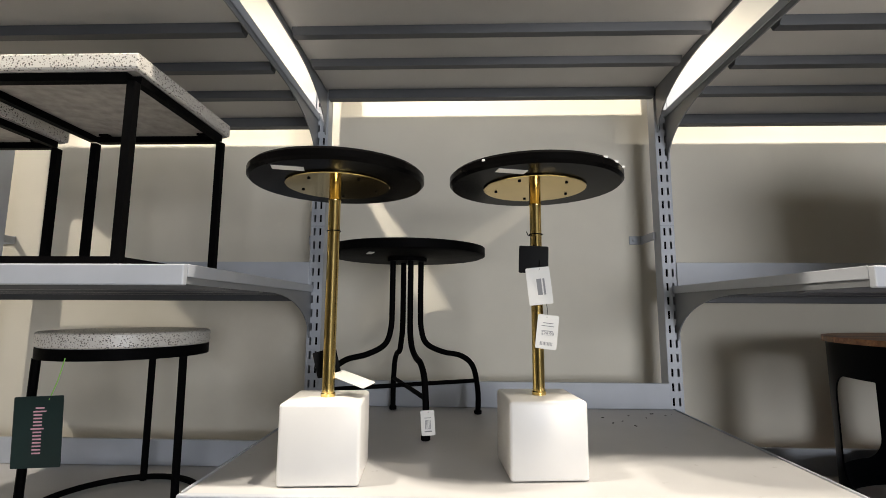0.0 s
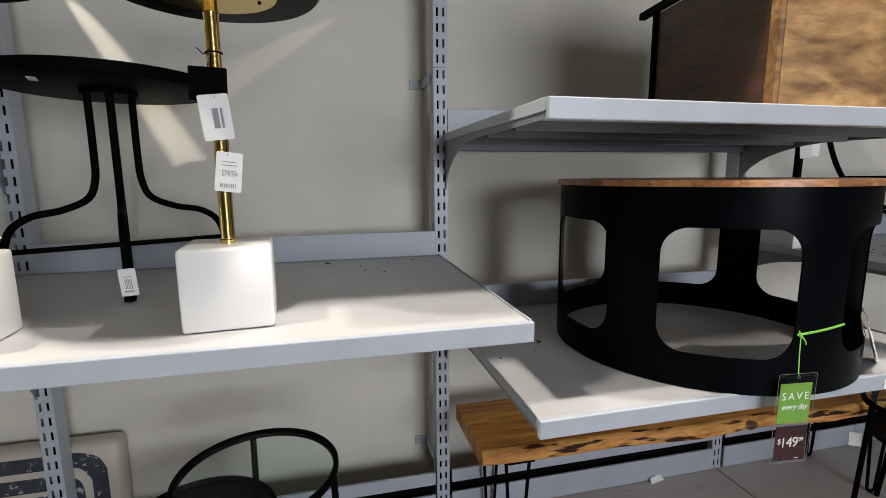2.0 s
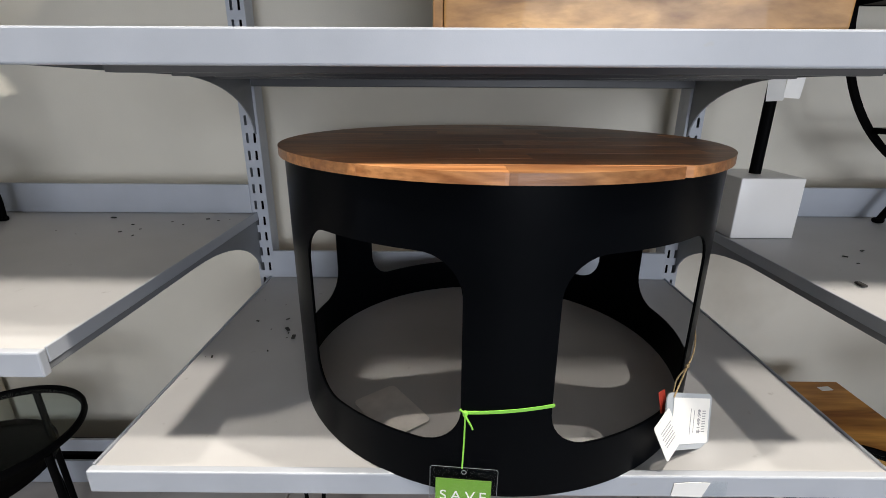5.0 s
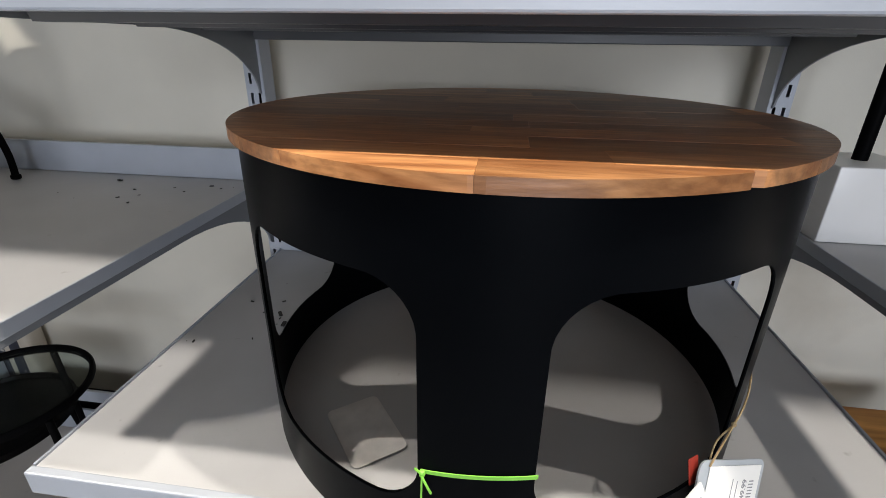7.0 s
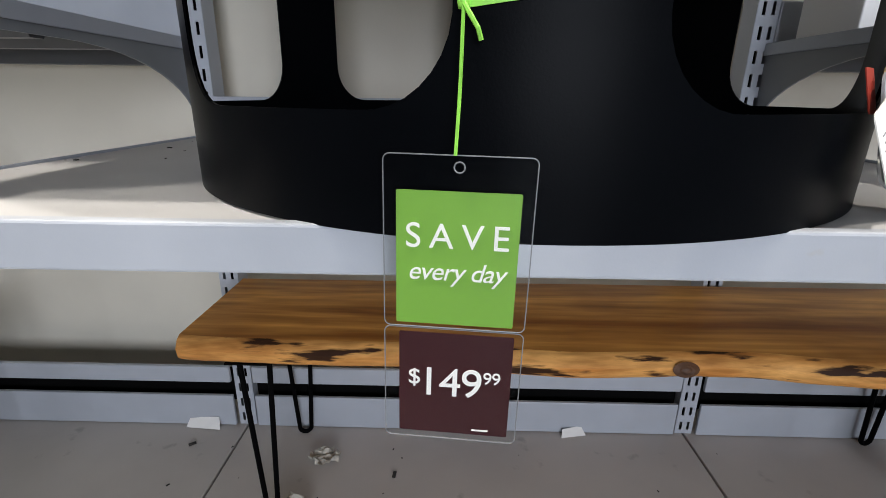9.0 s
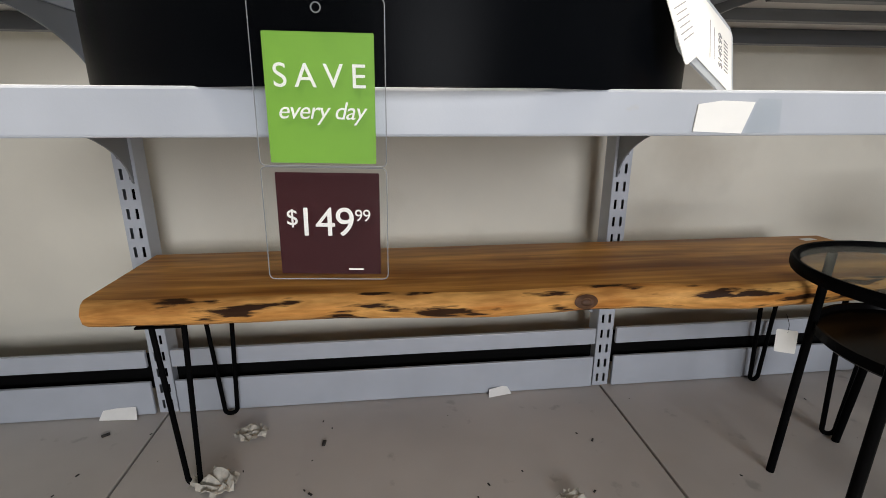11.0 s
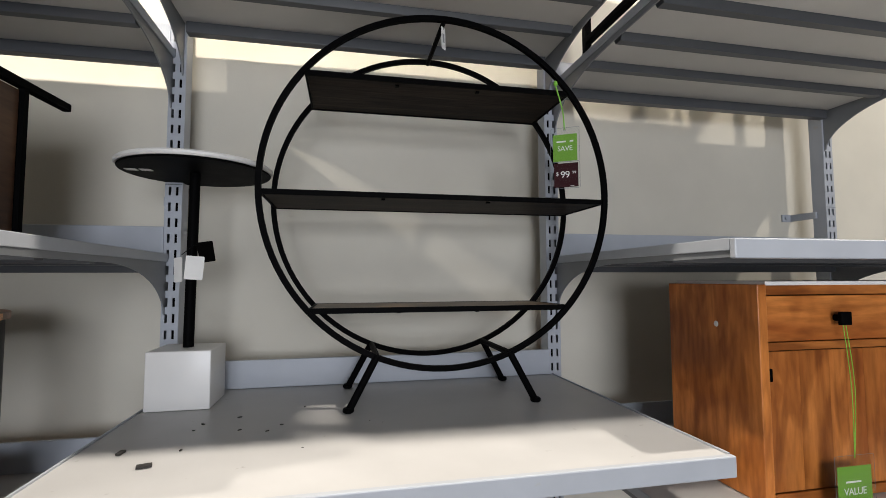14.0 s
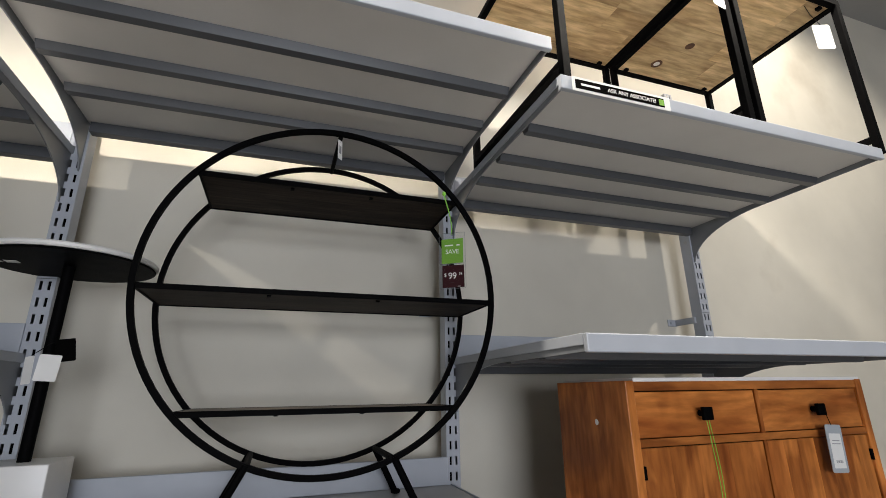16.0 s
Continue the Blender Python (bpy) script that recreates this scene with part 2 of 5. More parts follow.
GLASS = clear("table_glass", (0.90, 0.95, 0.93), 0.2, 0.004)
GREYPLASTIC = material("grey_plastic_tag", (0.40, 0.43, 0.46), 0.3, vary=0.05)
SLEEVEEDGE = material("welded_plastic_edge", (0.16, 0.17, 0.18), 0.35, vary=0.1)
SCRAP = material("scrap_grey", (0.45, 0.42, 0.36), 0.8, vary=0.3, scale=40)
CREAM = material("cream_glaze", (0.50, 0.45, 0.37), 0.45, vary=0.06, scale=9)
BRUSH = material("navy_brush_paint", (0.030, 0.034, 0.050), 0.55, vary=0.3, scale=30, spots=((0.42, 0.40, 0.36), 60, 0.60))
GREYCARD = material("greyish_card", (0.66, 0.63, 0.60), 0.6, vary=0.12, scale=30, grain=0.05)
DEBRIS = material("dark_debris", (0.03, 0.027, 0.025), 0.8, vary=0.4, scale=60)
FLOOR = material("shop_floor_vinyl", (0.36, 0.36, 0.36), 0.35, vary=0.08, scale=2, grain=0.05)
CEIL = material("unseen_ceiling_grey", (0.34, 0.34, 0.33), 0.85, vary=0.04)
FARWALL = material("unseen_wall_taupe", (0.24, 0.22, 0.19), 0.8, vary=0.06, scale=1.6, grain=0.15, grain_scale=260)
ACACIA = wood("acacia_blocks", (0.31, 0.118, 0.038), (0.58, 0.275, 0.105), (2.0, 17, 17), 0.40, 0.40, coat=0.08)
LIVE = wood("live_edge_slab", (0.30, 0.110, 0.019), (0.78, 0.38, 0.088), (0.5, 5.5, 5.5), 0.42, 0.04, knots=0.27, coat=0.02, spec=0.22)
LIVEEDGE = wood("pale_live_edge", (0.56, 0.23, 0.055), (0.90, 0.50, 0.16), (1.7, 10, 11), 0.55, 0.04, knots=0.45, spec=0.15)
KNOT = wood("bark_knot", (0.05, 0.02, 0.008), (0.20, 0.085, 0.03), (6, 6, 6), 0.6, 0.02)
BUTCHER = wood("sheesham_planks", (0.12, 0.036, 0.005), (0.50, 0.185, 0.022), (0.7, 6, 6), 0.30, 0.30, coat=0.0, spec=0.14)
BUTCHER_X = wood("sheesham_border_planks", (0.34, 0.120, 0.017), (0.80, 0.35, 0.055), (1.2, 12, 12), 0.34, 0.15, coat=0.04, spec=0.25)
BUTCHER_Y = wood("sheesham_cross_planks", (0.34, 0.120, 0.016), (0.80, 0.34, 0.050), (12, 1.2, 12), 0.34, 0.2, coat=0.04, spec=0.25)
CABWOOD = wood("honey_mango_wood", (0.32, 0.088, 0.018), (0.68, 0.240, 0.056), (6.5, 6.5, 1.1), 0.36, 0.16, knots=0.27, coat=0.05, spec=0.3, blotch=(0.85, 0.42, 0.50))
CABWOOD_X = wood("honey_mango_wood_cross", (0.33, 0.092, 0.019), (0.68, 0.245, 0.058), (1.1, 6.5, 6.5), 0.36, 0.16, knots=0.27, coat=0.05, spec=0.3, blotch=(0.85, 0.42, 0.50))
MANGO = wood("mango_top", (0.17, 0.080, 0.026), (0.56, 0.33, 0.125), (3.2, 14, 9), 0.42, 0.06, knots=0.31, coat=0.1)
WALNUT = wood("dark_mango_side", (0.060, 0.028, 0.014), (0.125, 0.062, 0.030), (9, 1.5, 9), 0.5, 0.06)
RUSTIC = wood("rustic_pale_planks", (0.50, 0.33, 0.15), (0.86, 0.65, 0.36), (1.3, 8, 8), 0.6, 0.18, knots=0.27)
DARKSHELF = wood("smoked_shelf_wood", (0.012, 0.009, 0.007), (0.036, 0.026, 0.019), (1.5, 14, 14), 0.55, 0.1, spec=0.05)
# board tops are paler than the board and its edges
SHELFTOP = wood("brown_shelf_top", (0.10, 0.060, 0.030), (0.26, 0.165, 0.085), (1.5, 14, 14), 0.5, 0.1)


# ---- mesh helpers ----
def part(name, bm, mat, parent=None, label="", smooth=False):
    me = bpy.data.meshes.new(name)
    bmesh.ops.recalc_face_normals(bm, faces=bm.faces)
    bm.to_mesh(me)
    bm.free()
    for m in mat if isinstance(mat, (list, tuple)) else [mat]:
        me.materials.append(m)
    if smooth:
        me.polygons.foreach_set("use_smooth", [True] * len(me.polygons))
        me.set_sharp_from_angle(angle=radians(40))
    ob = new(name, me)
    if parent:
        ob.parent = parent
    if label:
        ob["label"] = label
    return ob


def thing(name, place, label, category, group="", rz=0.0, kind=""):
    ob = new(name)
    ob.empty_display_size = 0.1
    ob.matrix_world = pose(*place, 0, 0, rz)
    return tagged(ob, label, category, group, kind)


def box(bm, x0, x1, y0, y1, z0, z1, bevel=0.0, seg=2):
    vs = [bm.verts.new((x, y, z)) for x in (x0, x1) for y in (y0, y1) for z in (z0, z1)]
    fs = [bm.faces.new([vs[i] for i in q]) for q in ((0, 1, 3, 2), (4, 6, 7, 5), (0, 4, 5, 1), (2, 3, 7, 6), (0, 2, 6, 4), (1, 5, 7, 3))]
    if bevel:
        es = list({e for f in fs for e in f.edges})
        bmesh.ops.bevel(bm, geom=es, offset=bevel, segments=seg, profile=0.5, affect="EDGES")
    return bm


def boxed(*a, bevel=0.0, seg=2):
    return box(bmesh.new(), *a, bevel=bevel, seg=seg)


def lathe(bm, prof, n=48, cx=0.0, cy=0.0):
    """A turned shape from (radius, z) pairs, closed on the axis where the radius is 0."""
    rings = []
    for r, z in prof:
        if r < 1e-6:
            rings.append([bm.verts.new((cx, cy, z))])
        else:
            rings.append([bm.verts.new((cx + r * math.cos(2 * math.pi * k / n), cy + r * math.sin(2 * math.pi * k / n), z)) for k in range(n)])
    for a, b in zip(rings, rings[1:]):
        for k in range(n):
            q = [a[k % len(a)], a[(k + 1) % len(a)], b[(k + 1) % len(b)], b[k % len(b)]]
            u = []
            for v in q:
                if v not in u:
                    u.append(v)
            if len(u) > 2:
                bm.faces.new(u)
    return bm


def disc(r, z0, z1, bevel=0.003, n=64, cx=0.0, cy=0.0):
    return lathe(bmesh.new(), [(0, z0), (r - bevel, z0), (r, z0 + bevel), (r, z1 - bevel), (r - bevel, z1), (0, z1)], n, cx, cy)


def tube(bm, pts, r, n=8, closed=False):
    """A round rod along points, with capped ends."""
    pts = [Vector(p) for p in pts]
    m = len(pts)
    rings = []
    side = None
    for i, p in enumerate(pts):
        a = pts[i - 1] if i or closed else p
        b = pts[(i + 1) % m] if i < m - 1 or closed else p
        d = (b - a).normalized()
        if side is None:
            side = d.orthogonal().normalized()
        side = (side - d * side.dot(d)).normalized()
        up = d.cross(side)
        rings.append([bm.verts.new(p + r * (math.cos(2 * math.pi * k / n) * side + math.sin(2 * math.pi * k / n) * up)) for k in range(n)])
    pairs = list(zip(rings, rings[1:])) + ([(rings[-1], rings[0])] if closed else [])
    for a, b in pairs:
        for k in range(n):
            bm.faces.new((a[k], a[(k + 1) % n], b[(k + 1) % n], b[k]))
    if not closed:
        bm.faces.new(rings[0][::-1])
        bm.faces.new(rings[-1])
    return bm


def rod(pts, r, n=8, closed=False):
    return tube(bmesh.new(), pts, r, n, closed)


def prism(bm, outline, z0, z1):
    """A flat outline of (x, y) pairs drawn out from z0 to z1."""
    lo = [bm.verts.new((x, y, z0)) for x, y in outline]
    hi = [bm.verts.new((x, y, z1)) for x, y in outline]
    bm.faces.new(lo[::-1])
    bm.faces.new(hi)
    k = len(outline)
    for i in range(k):
        bm.faces.new((lo[i], lo[(i + 1) % k], hi[(i + 1) % k], hi[i]))
    return bm


def moved(bm, m):
    bm.transform(m)
    return bm


def rounded(w, h, r, n=5):
    """The outline of a rectangle with round corners, about the origin."""
    out = []
    for cx, cy, a in ((w / 2 - r, h / 2 - r, 0), (-w / 2 + r, h / 2 - r, 90), (-w / 2 + r, -h / 2 + r, 180), (w / 2 - r, -h / 2 + r, 270)):
        for k in range(n + 1):
            t = radians(a + 90 * k / n)
            out.append((cx + r * math.cos(t), cy + r * math.sin(t)))
    return out


def smoothed(pts, n=6):
    """A smooth line through points."""
    pts = [Vector(p) for p in pts]
    out = []
    for i in range(len(pts) - 1):
        a, b, c, d = pts[max(i - 1, 0)], pts[i], pts[i + 1], pts[min(i + 2, len(pts) - 1)]
        for k in range(n):
            t = k / n
            out.append(0.5 * ((2 * b) + (c - a) * t + (2 * a - 5 * b + 4 * c - d) * t * t + (3 * b - a - 3 * c + d) * t ** 3))
    out.append(pts[-1])
    return out


def words(name, text, size, mat, parent, m, align="CENTER", slant=0.0):
    """Flat lettering as a mesh, about its own middle, in the pose m under parent."""
    cu = bpy.data.curves.new(name, "FONT")
    cu.body, cu.size, cu.align_x, cu.align_y, cu.extrude, cu.shear = text, size, align, "CENTER", 0.0002, slant
    cu.space_character = 0.93
    tmp = bpy.data.objects.new(name, cu)
    scene.collection.objects.link(tmp)
    me = bpy.data.meshes.new_from_object(tmp.evaluated_get(bpy.context.evaluated_depsgraph_get()))
    bpy.data.objects.remove(tmp)
    me.materials.clear()
    me.materials.append(mat)
    me.transform(m)
    ob = new(name, me)
    ob.parent = parent
    return ob


# a card's own plane: local x across, local y up, facing -y of the world once stood up
UP = pose(0, 0, 0, 90, 0, 0)


def card(name, parent, m, w, h, mat, thick=0.0008, r=0.003, label=""):
    return part(name, moved(prism(bmesh.new(), rounded(w, h, r), -thick, 0), m), mat, parent, label)


def bars(parent, m, rows, mat=INK):
    """Print too small to read, as plain bars: rows of (x, y, width, height)."""
    for x, y, w, h in rows:
        bm = prism(bmesh.new(), [(x - w / 2, y - h / 2), (x + w / 2, y - h / 2), (x + w / 2, y + h / 2), (x - w / 2, y + h / 2)], 0.0001, 0.0004)
        part("print_bar", moved(bm, m), mat, parent)


BARCODE = [(-0.012 + 0.0030 * k, -0.014, 0.0012 + 0.0008 * (k % 3 == 0), 0.007) for k in range(9)]
FINE = [(0, 0.012, 0.022, 0.0016), (0, 0.007, 0.017, 0.0016), (0, 0.002, 0.020, 0.0016), (0, -0.005, 0.020, 0.0030)]

# ---- plan ----
BAY = 1.22
POSTS = [0.735 + BAY * (k - 2) for k in range(0, 6)]          # centre lines of the uprights
FRONT, REAR, POSTFACE, BACK = 1.440, 2.224, 2.218, 2.37
DECK = 0.187
LEVELS = {0: (0.985, 1.587, 2.21), 1: (1.185, 2.314), 2: (0.985, 1.587, 2.21), 3: (1.185, 2.314), 4: (0.985, 1.587, 2.21)}

# ---- the room ----
X0, X1, Y0, TOP = -5.0, 8.5, -5.0, 4.2
tagged(part("wall_back", boxed(X0, X1, BACK, BACK + 0.12, 0, TOP), WALL), "beige painted shop wall behind the shelving", "wall", kind="structure")
# unseen closing walls, kept dark to cut fill light from the sides
tagged(part("wall_west", boxed(X0 - 0.12, X0, Y0, BACK + 0.12, 0, TOP), FARWALL), "added plain taupe wall closing the unseen side of the shop", "wall", kind="structure")
tagged(part("wall_east", boxed(X1, X1 + 0.12, Y0, BACK + 0.12, 0, TOP), FARWALL), "added plain taupe wall closing the unseen side of the shop", "wall", kind="structure")
tagged(part("wall_front", boxed(X0, X1, Y0 - 0.12, Y0, 0, TOP), FARWALL), "added plain taupe wall closing the unseen side of the shop", "wall", kind="structure")
tagged(part("floor", boxed(X0, X1, Y0, BACK, -0.1, 0), FLOOR), "grey vinyl shop floor", "floor", kind="structure")
# unseen ceiling, dark so that it bounces little light
tagged(part("ceiling", boxed(X0, X1, Y0, BACK, TOP, TOP + 0.1), CEIL), "added dark grey ceiling, out of view", "ceiling", kind="structure")


# ---- shelving ----
def upright(x):
    """A slotted steel post: a channel with two columns of slots, stood off the wall by clips."""
    t = thing("shelf_upright", (x, POSTFACE, DECK), "light grey steel upright with double rows of slots", "shelf upright", "slotted uprights of the wall shelving")
    w, d, h, pitch = 0.023, 0.055, 2.75, 0.0475
    xs = [-w, -0.0135, -0.0065, 0.0065, 0.0135, w]
    zs = [0.0]
    while zs[-1] + pitch < h:
        zs += [zs[0] + pitch * (len(zs) // 2) + 0.012, zs[0] + pitch * (len(zs) // 2) + 0.038]
    zs.append(h)
    bm = bmesh.new()
    grid = [[bm.verts.new((a, 0, b)) for a in xs] for b in zs]
    for j in range(len(zs) - 1):
        for i in range(5):
            if not (j % 2 == 1 and i in (1, 3)):
                bm.faces.new((grid[j][i], grid[j][i + 1], grid[j + 1][i + 1], grid[j + 1][i]))
    for s in (-w, w):
        q = [bm.verts.new(v) for v in ((s, 0, 0), (s, d, 0), (s, d, h), (s, 0, h))]
        bm.faces.new(q)
    ch = part("channel", bm, STEEL, t)
    mod = ch.modifiers.new("gauge", "SOLIDIFY")
    mod.thickness, mod.offset = 0.002, 0
    # black sheet inside the channel stands in for shade behind the slots
    part("slot_shade", boxed(-w + 0.002, w - 0.002, d - 0.004, d - 0.001, 0, h), BLACKGAP, t)
    part("joint", boxed(-w - 0.0008, w + 0.0008, -0.0016, 0.02, 1.612, 1.6135), RIB, t)
    for z in (0.22, 1.57):
        b = boxed(-w - 0.012, -w - 0.002, d - 0.02, BACK - POSTFACE, z, z + 0.028, bevel=0.002)
        box(b, -w - 0.055, -w - 0.002, BACK - POSTFACE - 0.006, BACK - POSTFACE, z - 0.002, z + 0.030, bevel=0.0025)
        tube(b, [(-w - 0.038, BACK - POSTFACE - 0.012, z + 0.014), (-w - 0.038, BACK - POSTFACE - 0.004, z + 0.014)], 0.006)
        part("wall_clip", b, STEEL, t)
    return t


for x in POSTS:
    upright(x)


def shelf(bay, z, top=False):
    """A steel shelf: pan with a front lip, three ribs below, a back rail and a curved bracket at each end."""
    a, b = POSTS[bay] + 0.008, POSTS[bay + 1] - 0.008
    t = thing("wall_shelf", ((a + b) / 2, FRONT, z), "light grey steel shelf with curved end brackets", "shelf", "steel shelves of the wall shelving")
    w, d = (b - a) / 2, REAR - FRONT
    part("pan", boxed(-w + 0.004, w - 0.004, 0.004, d, -0.012, 0, bevel=0.001, seg=1), [TOPSTEEL], t)
    part("underside", boxed(-w + 0.012, w - 0.012, 0.02, d - 0.01, -0.0165, -0.0125), UNDER, t, "grey underside lightened for bounced light")
    part("front_lip", boxed(-w, w, 0, 0.014, -0.036, 0.003, bevel=0.0025), STEEL, t)
    for s in (-1, 1):
        part("side_lip", boxed(s * w - (0.004 if s > 0 else 0), s * w + (0.004 if s < 0 else 0), 0.015, d, -0.02, 0.004, bevel=0.001, seg=1), STEEL, t)
    for f in (0.27, 0.50, 0.72):
        y = f * d
        bm = bmesh.new()
        prism(bm, [(-0.022, 0), (-0.012, -0.020), (0.012, -0.020), (0.022, 0)], -w + 0.02, w - 0.02)
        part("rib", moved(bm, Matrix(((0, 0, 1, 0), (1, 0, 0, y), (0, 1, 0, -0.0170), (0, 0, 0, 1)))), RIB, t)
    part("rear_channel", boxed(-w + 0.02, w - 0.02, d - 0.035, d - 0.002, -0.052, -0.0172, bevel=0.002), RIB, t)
    part("back_rail", boxed(-w + 0.014, w - 0.014, d - 0.012, d, 0.001, 0.085, bevel=0.002), STEEL, t)
    outline = [(0.016, -0.002), (0.016, -0.033), (0.20, -0.034)]
    for k in range(0, 13):
        u = radians(86 * k / 12)
        outline.append((0.42 + (d - 0.012 - 0.42) * math.sin(u), -0.034 - 0.150 * (1 - math.cos(u))))
    outline += [(d + 0.012, -0.190), (d + 0.012, -0.002)]
    for s in (-1, 1):
        bm = prism(bmesh.new(), outline, -0.002, 0.002)
        part("bracket", moved(bm, Matrix(((0, 0, 1, s * (w - 0.007)), (1, 0, 0, 0), (0, 1, 0, 0), (0, 0, 0, 1)))), BRACKET, t)
    return t


for bay, zs in LEVELS.items():
    for k, z in enumerate(zs):
        shelf(bay, z)

for bay in range(5):
    a, b = POSTS[bay] + 0.003, POSTS[bay + 1] - 0.003
    t = thing("base_deck", ((a + b) / 2, 1.43, 0), "grey steel base deck with a low kick panel", "shelf base", "base decks of the wall shelving")
    w = (b - a) / 2
    part("deck_plate", boxed(-w, w, 0, 0.925, DECK - 0.03, DECK, bevel=0.0015, seg=1), DECKSTEEL, t)
    part("kick_panel", boxed(-w, w, 0.03, 0.045, 0.0, DECK - 0.031), STEEL, t)
    part("back_panel", boxed(-w + 0.028, w - 0.028, 0.778, 0.788, DECK + 0.002, DECK + 0.098, bevel=0.002), STEEL, t)
    # black sheet paints the shade in the gap between panel and rail
    part("painted_gap_shade", boxed(-w + 0.022, w - 0.022, 0.815, 0.825, DECK + 0.06, DECK + 0.16), BLACKGAP, t)
    part("upper_rail", boxed(-w + 0.028, w - 0.028, 0.778, 0.790, DECK + 0.140, DECK + 0.188, bevel=0.002), STEEL, t)


# ---- tables ----
def marble_cube(parent, s, h, bevel=0.006):
    return part("marble_base", boxed(-s / 2, s / 2, -s / 2, s / 2, 0, h, bevel=bevel, seg=3), MARBLE, parent, "white marble block", True)


def brass_table(x, y, s, rz, top_dx, top_dy):
    t = thing("side_table", (x, y, 1.186), "side table with black round top, brass pole and marble cube", "side table", "brass pole side tables", rz)
    marble_cube(t, s, 0.148, 0.007)
    part("pole", lathe(bmesh.new(), [(0, 0.148), (0.0145, 0.148), (0.0145, 0.154), (0.0125, 0.156), (0.0125, 0.548), (0.0135, 0.550), (0.0135, 0.554), (0.0125, 0.556), (0.0125, 0.589), (0, 0.589)], 24), BRASS, t, "polished brass pole", True)
    plate = part("mounting_plate", disc(0.112, 0.588, 0.592, 0.001, 64, top_dx, top_dy), BRASS, t, "brass mounting plate", True)
    for k in range(5):
        a = radians(72 * k + 20)
        part("screw", disc(0.0035, 0.5855, 0.588, 0.0008, 10, top_dx + 0.085 * math.cos(a), top_dy + 0.085 * math.sin(a)), BLACK, plate)
    part("tabletop", disc(0.188, 0.592, 0.617, 0.006, 80, top_dx, top_dy), RESIN, t, "black lacquered round top", True)
    part("sticker", boxed(-0.03, 0.03, -0.012, 0.012, 0.5908, 0.5918), PAPER, t).matrix_local = pose(top_dx - 0.075, top_dy - 0.125, 0, 0, 0, 10)
    part("cable_tie", rod([(0.014 * math.cos(a), 0.014 * math.sin(a), 0.486) for a in [2 * math.pi * k / 16 for k in range(16)]], 0.0012, 6, True), BLACK, t)
    return t


left_table = brass_table(-0.251, 1.566, 0.152, 4.5, 0.002, 0.024)
right_table = brass_table(0.181, 1.612, 0.153, 4.5, 0.0, 0.006)
# white slivers paint small glints along the black rim
for k, (dx, dz) in enumerate(((0.10, 0.609), (0.13, 0.608), (0.155, 0.607), (-0.13, 0.605))):
    part("edge_glint", boxed(dx - 0.004, dx + 0.004, -0.002, 0.002, dz + 0.002, dz + 0.006), PAPER, right_table).matrix_local = pose(0, 0.006 - math.sqrt(max(0.188 ** 2 - dx ** 2, 0)) + 0.001, 0)


def swing_tag(place, w, h, turn, tilt, rows, group="", strip=True):
    """A card on a loop of thread, with small print."""
    t = thing("price_tag", place, "white paper price tag hanging on a thread", "price tag", group)
    m = pose(0, 0, 0, 0, 0, turn) @ UP @ pose(0, -h / 2, 0, 0, 0, tilt)
    card("card", t, m, w, h, PAPER)
    bars(t, m, rows)
    part("thread", rod(smoothed([(0, 0, -0.006), (0.002, 0.003, 0.012), (0, 0.012, 0.03)], 4), 0.0006, 5), BLACK, t)
    return t


# tags on the pole with the two cards
sl = thing("plastic_tag", (0.172, 1.590, 1.645), "black plastic sleeve tag strapped to a brass pole", "tag")
card("sleeve", sl, UP @ pose(0, -0.03, 0, 0, 0, -2), 0.062, 0.058, RESIN, 0.003)
part("strap", rod([(0.006, 0.0, 0.0), (0.006, 0.01, 0.022), (-0.008, 0.017, 0.024), (-0.014, 0.002, 0.03)], 0.001, 5), BLACK, sl)
swing_tag((0.182, 1.585, 1.598), 0.050, 0.078, 0, 6, [(0.0, -0.002, 0.010, 0.034), (0.010, -0.002, 0.004, 0.034)])
pt = swing_tag((0.196, 1.585, 1.499), 0.044, 0.070, 2, -7, [(0, 0.018, 0.022, 0.0015), (0, 0.012, 0.026, 0.0015), (0, 0.002, 0.024, 0.0013)] + [(x, y - 0.010, w, h) for x, y, w, h in BARCODE])
words("price", "$79.99", 0.011, INK, pt, UP @ pose(0, -0.039, 0.0002, 0, 0, -7))
bt = thing("folded_tag", (-0.262, 1.575, 1.445), "black card tag tied low on a brass pole", "tag")
card("card", bt, pose(-0.006, 0.036, -0.03, 0, 0, 24) @ UP @ pose(0, -0.02, 0, 0, 0, 14), 0.05, 0.055, RESIN, 0.002)
part("tie", rod([(-0.005, 0.036, -0.028), (-0.008, 0.03, 0.008), (-0.006, 0.01, 0.012), (0.012, 0.007, 0.012)], 0.001, 5), BLACK, bt)
lt = thing("paper_tag", (-0.205, 1.58, 1.354), "white paper tag lying on a marble base", "tag")
part("card", moved(prism(bmesh.new(), rounded(0.085, 0.045, 0.003), 0, 0.0008), pose(0, 0, 0.012, 8, 14, -22)), PAPER, lt)


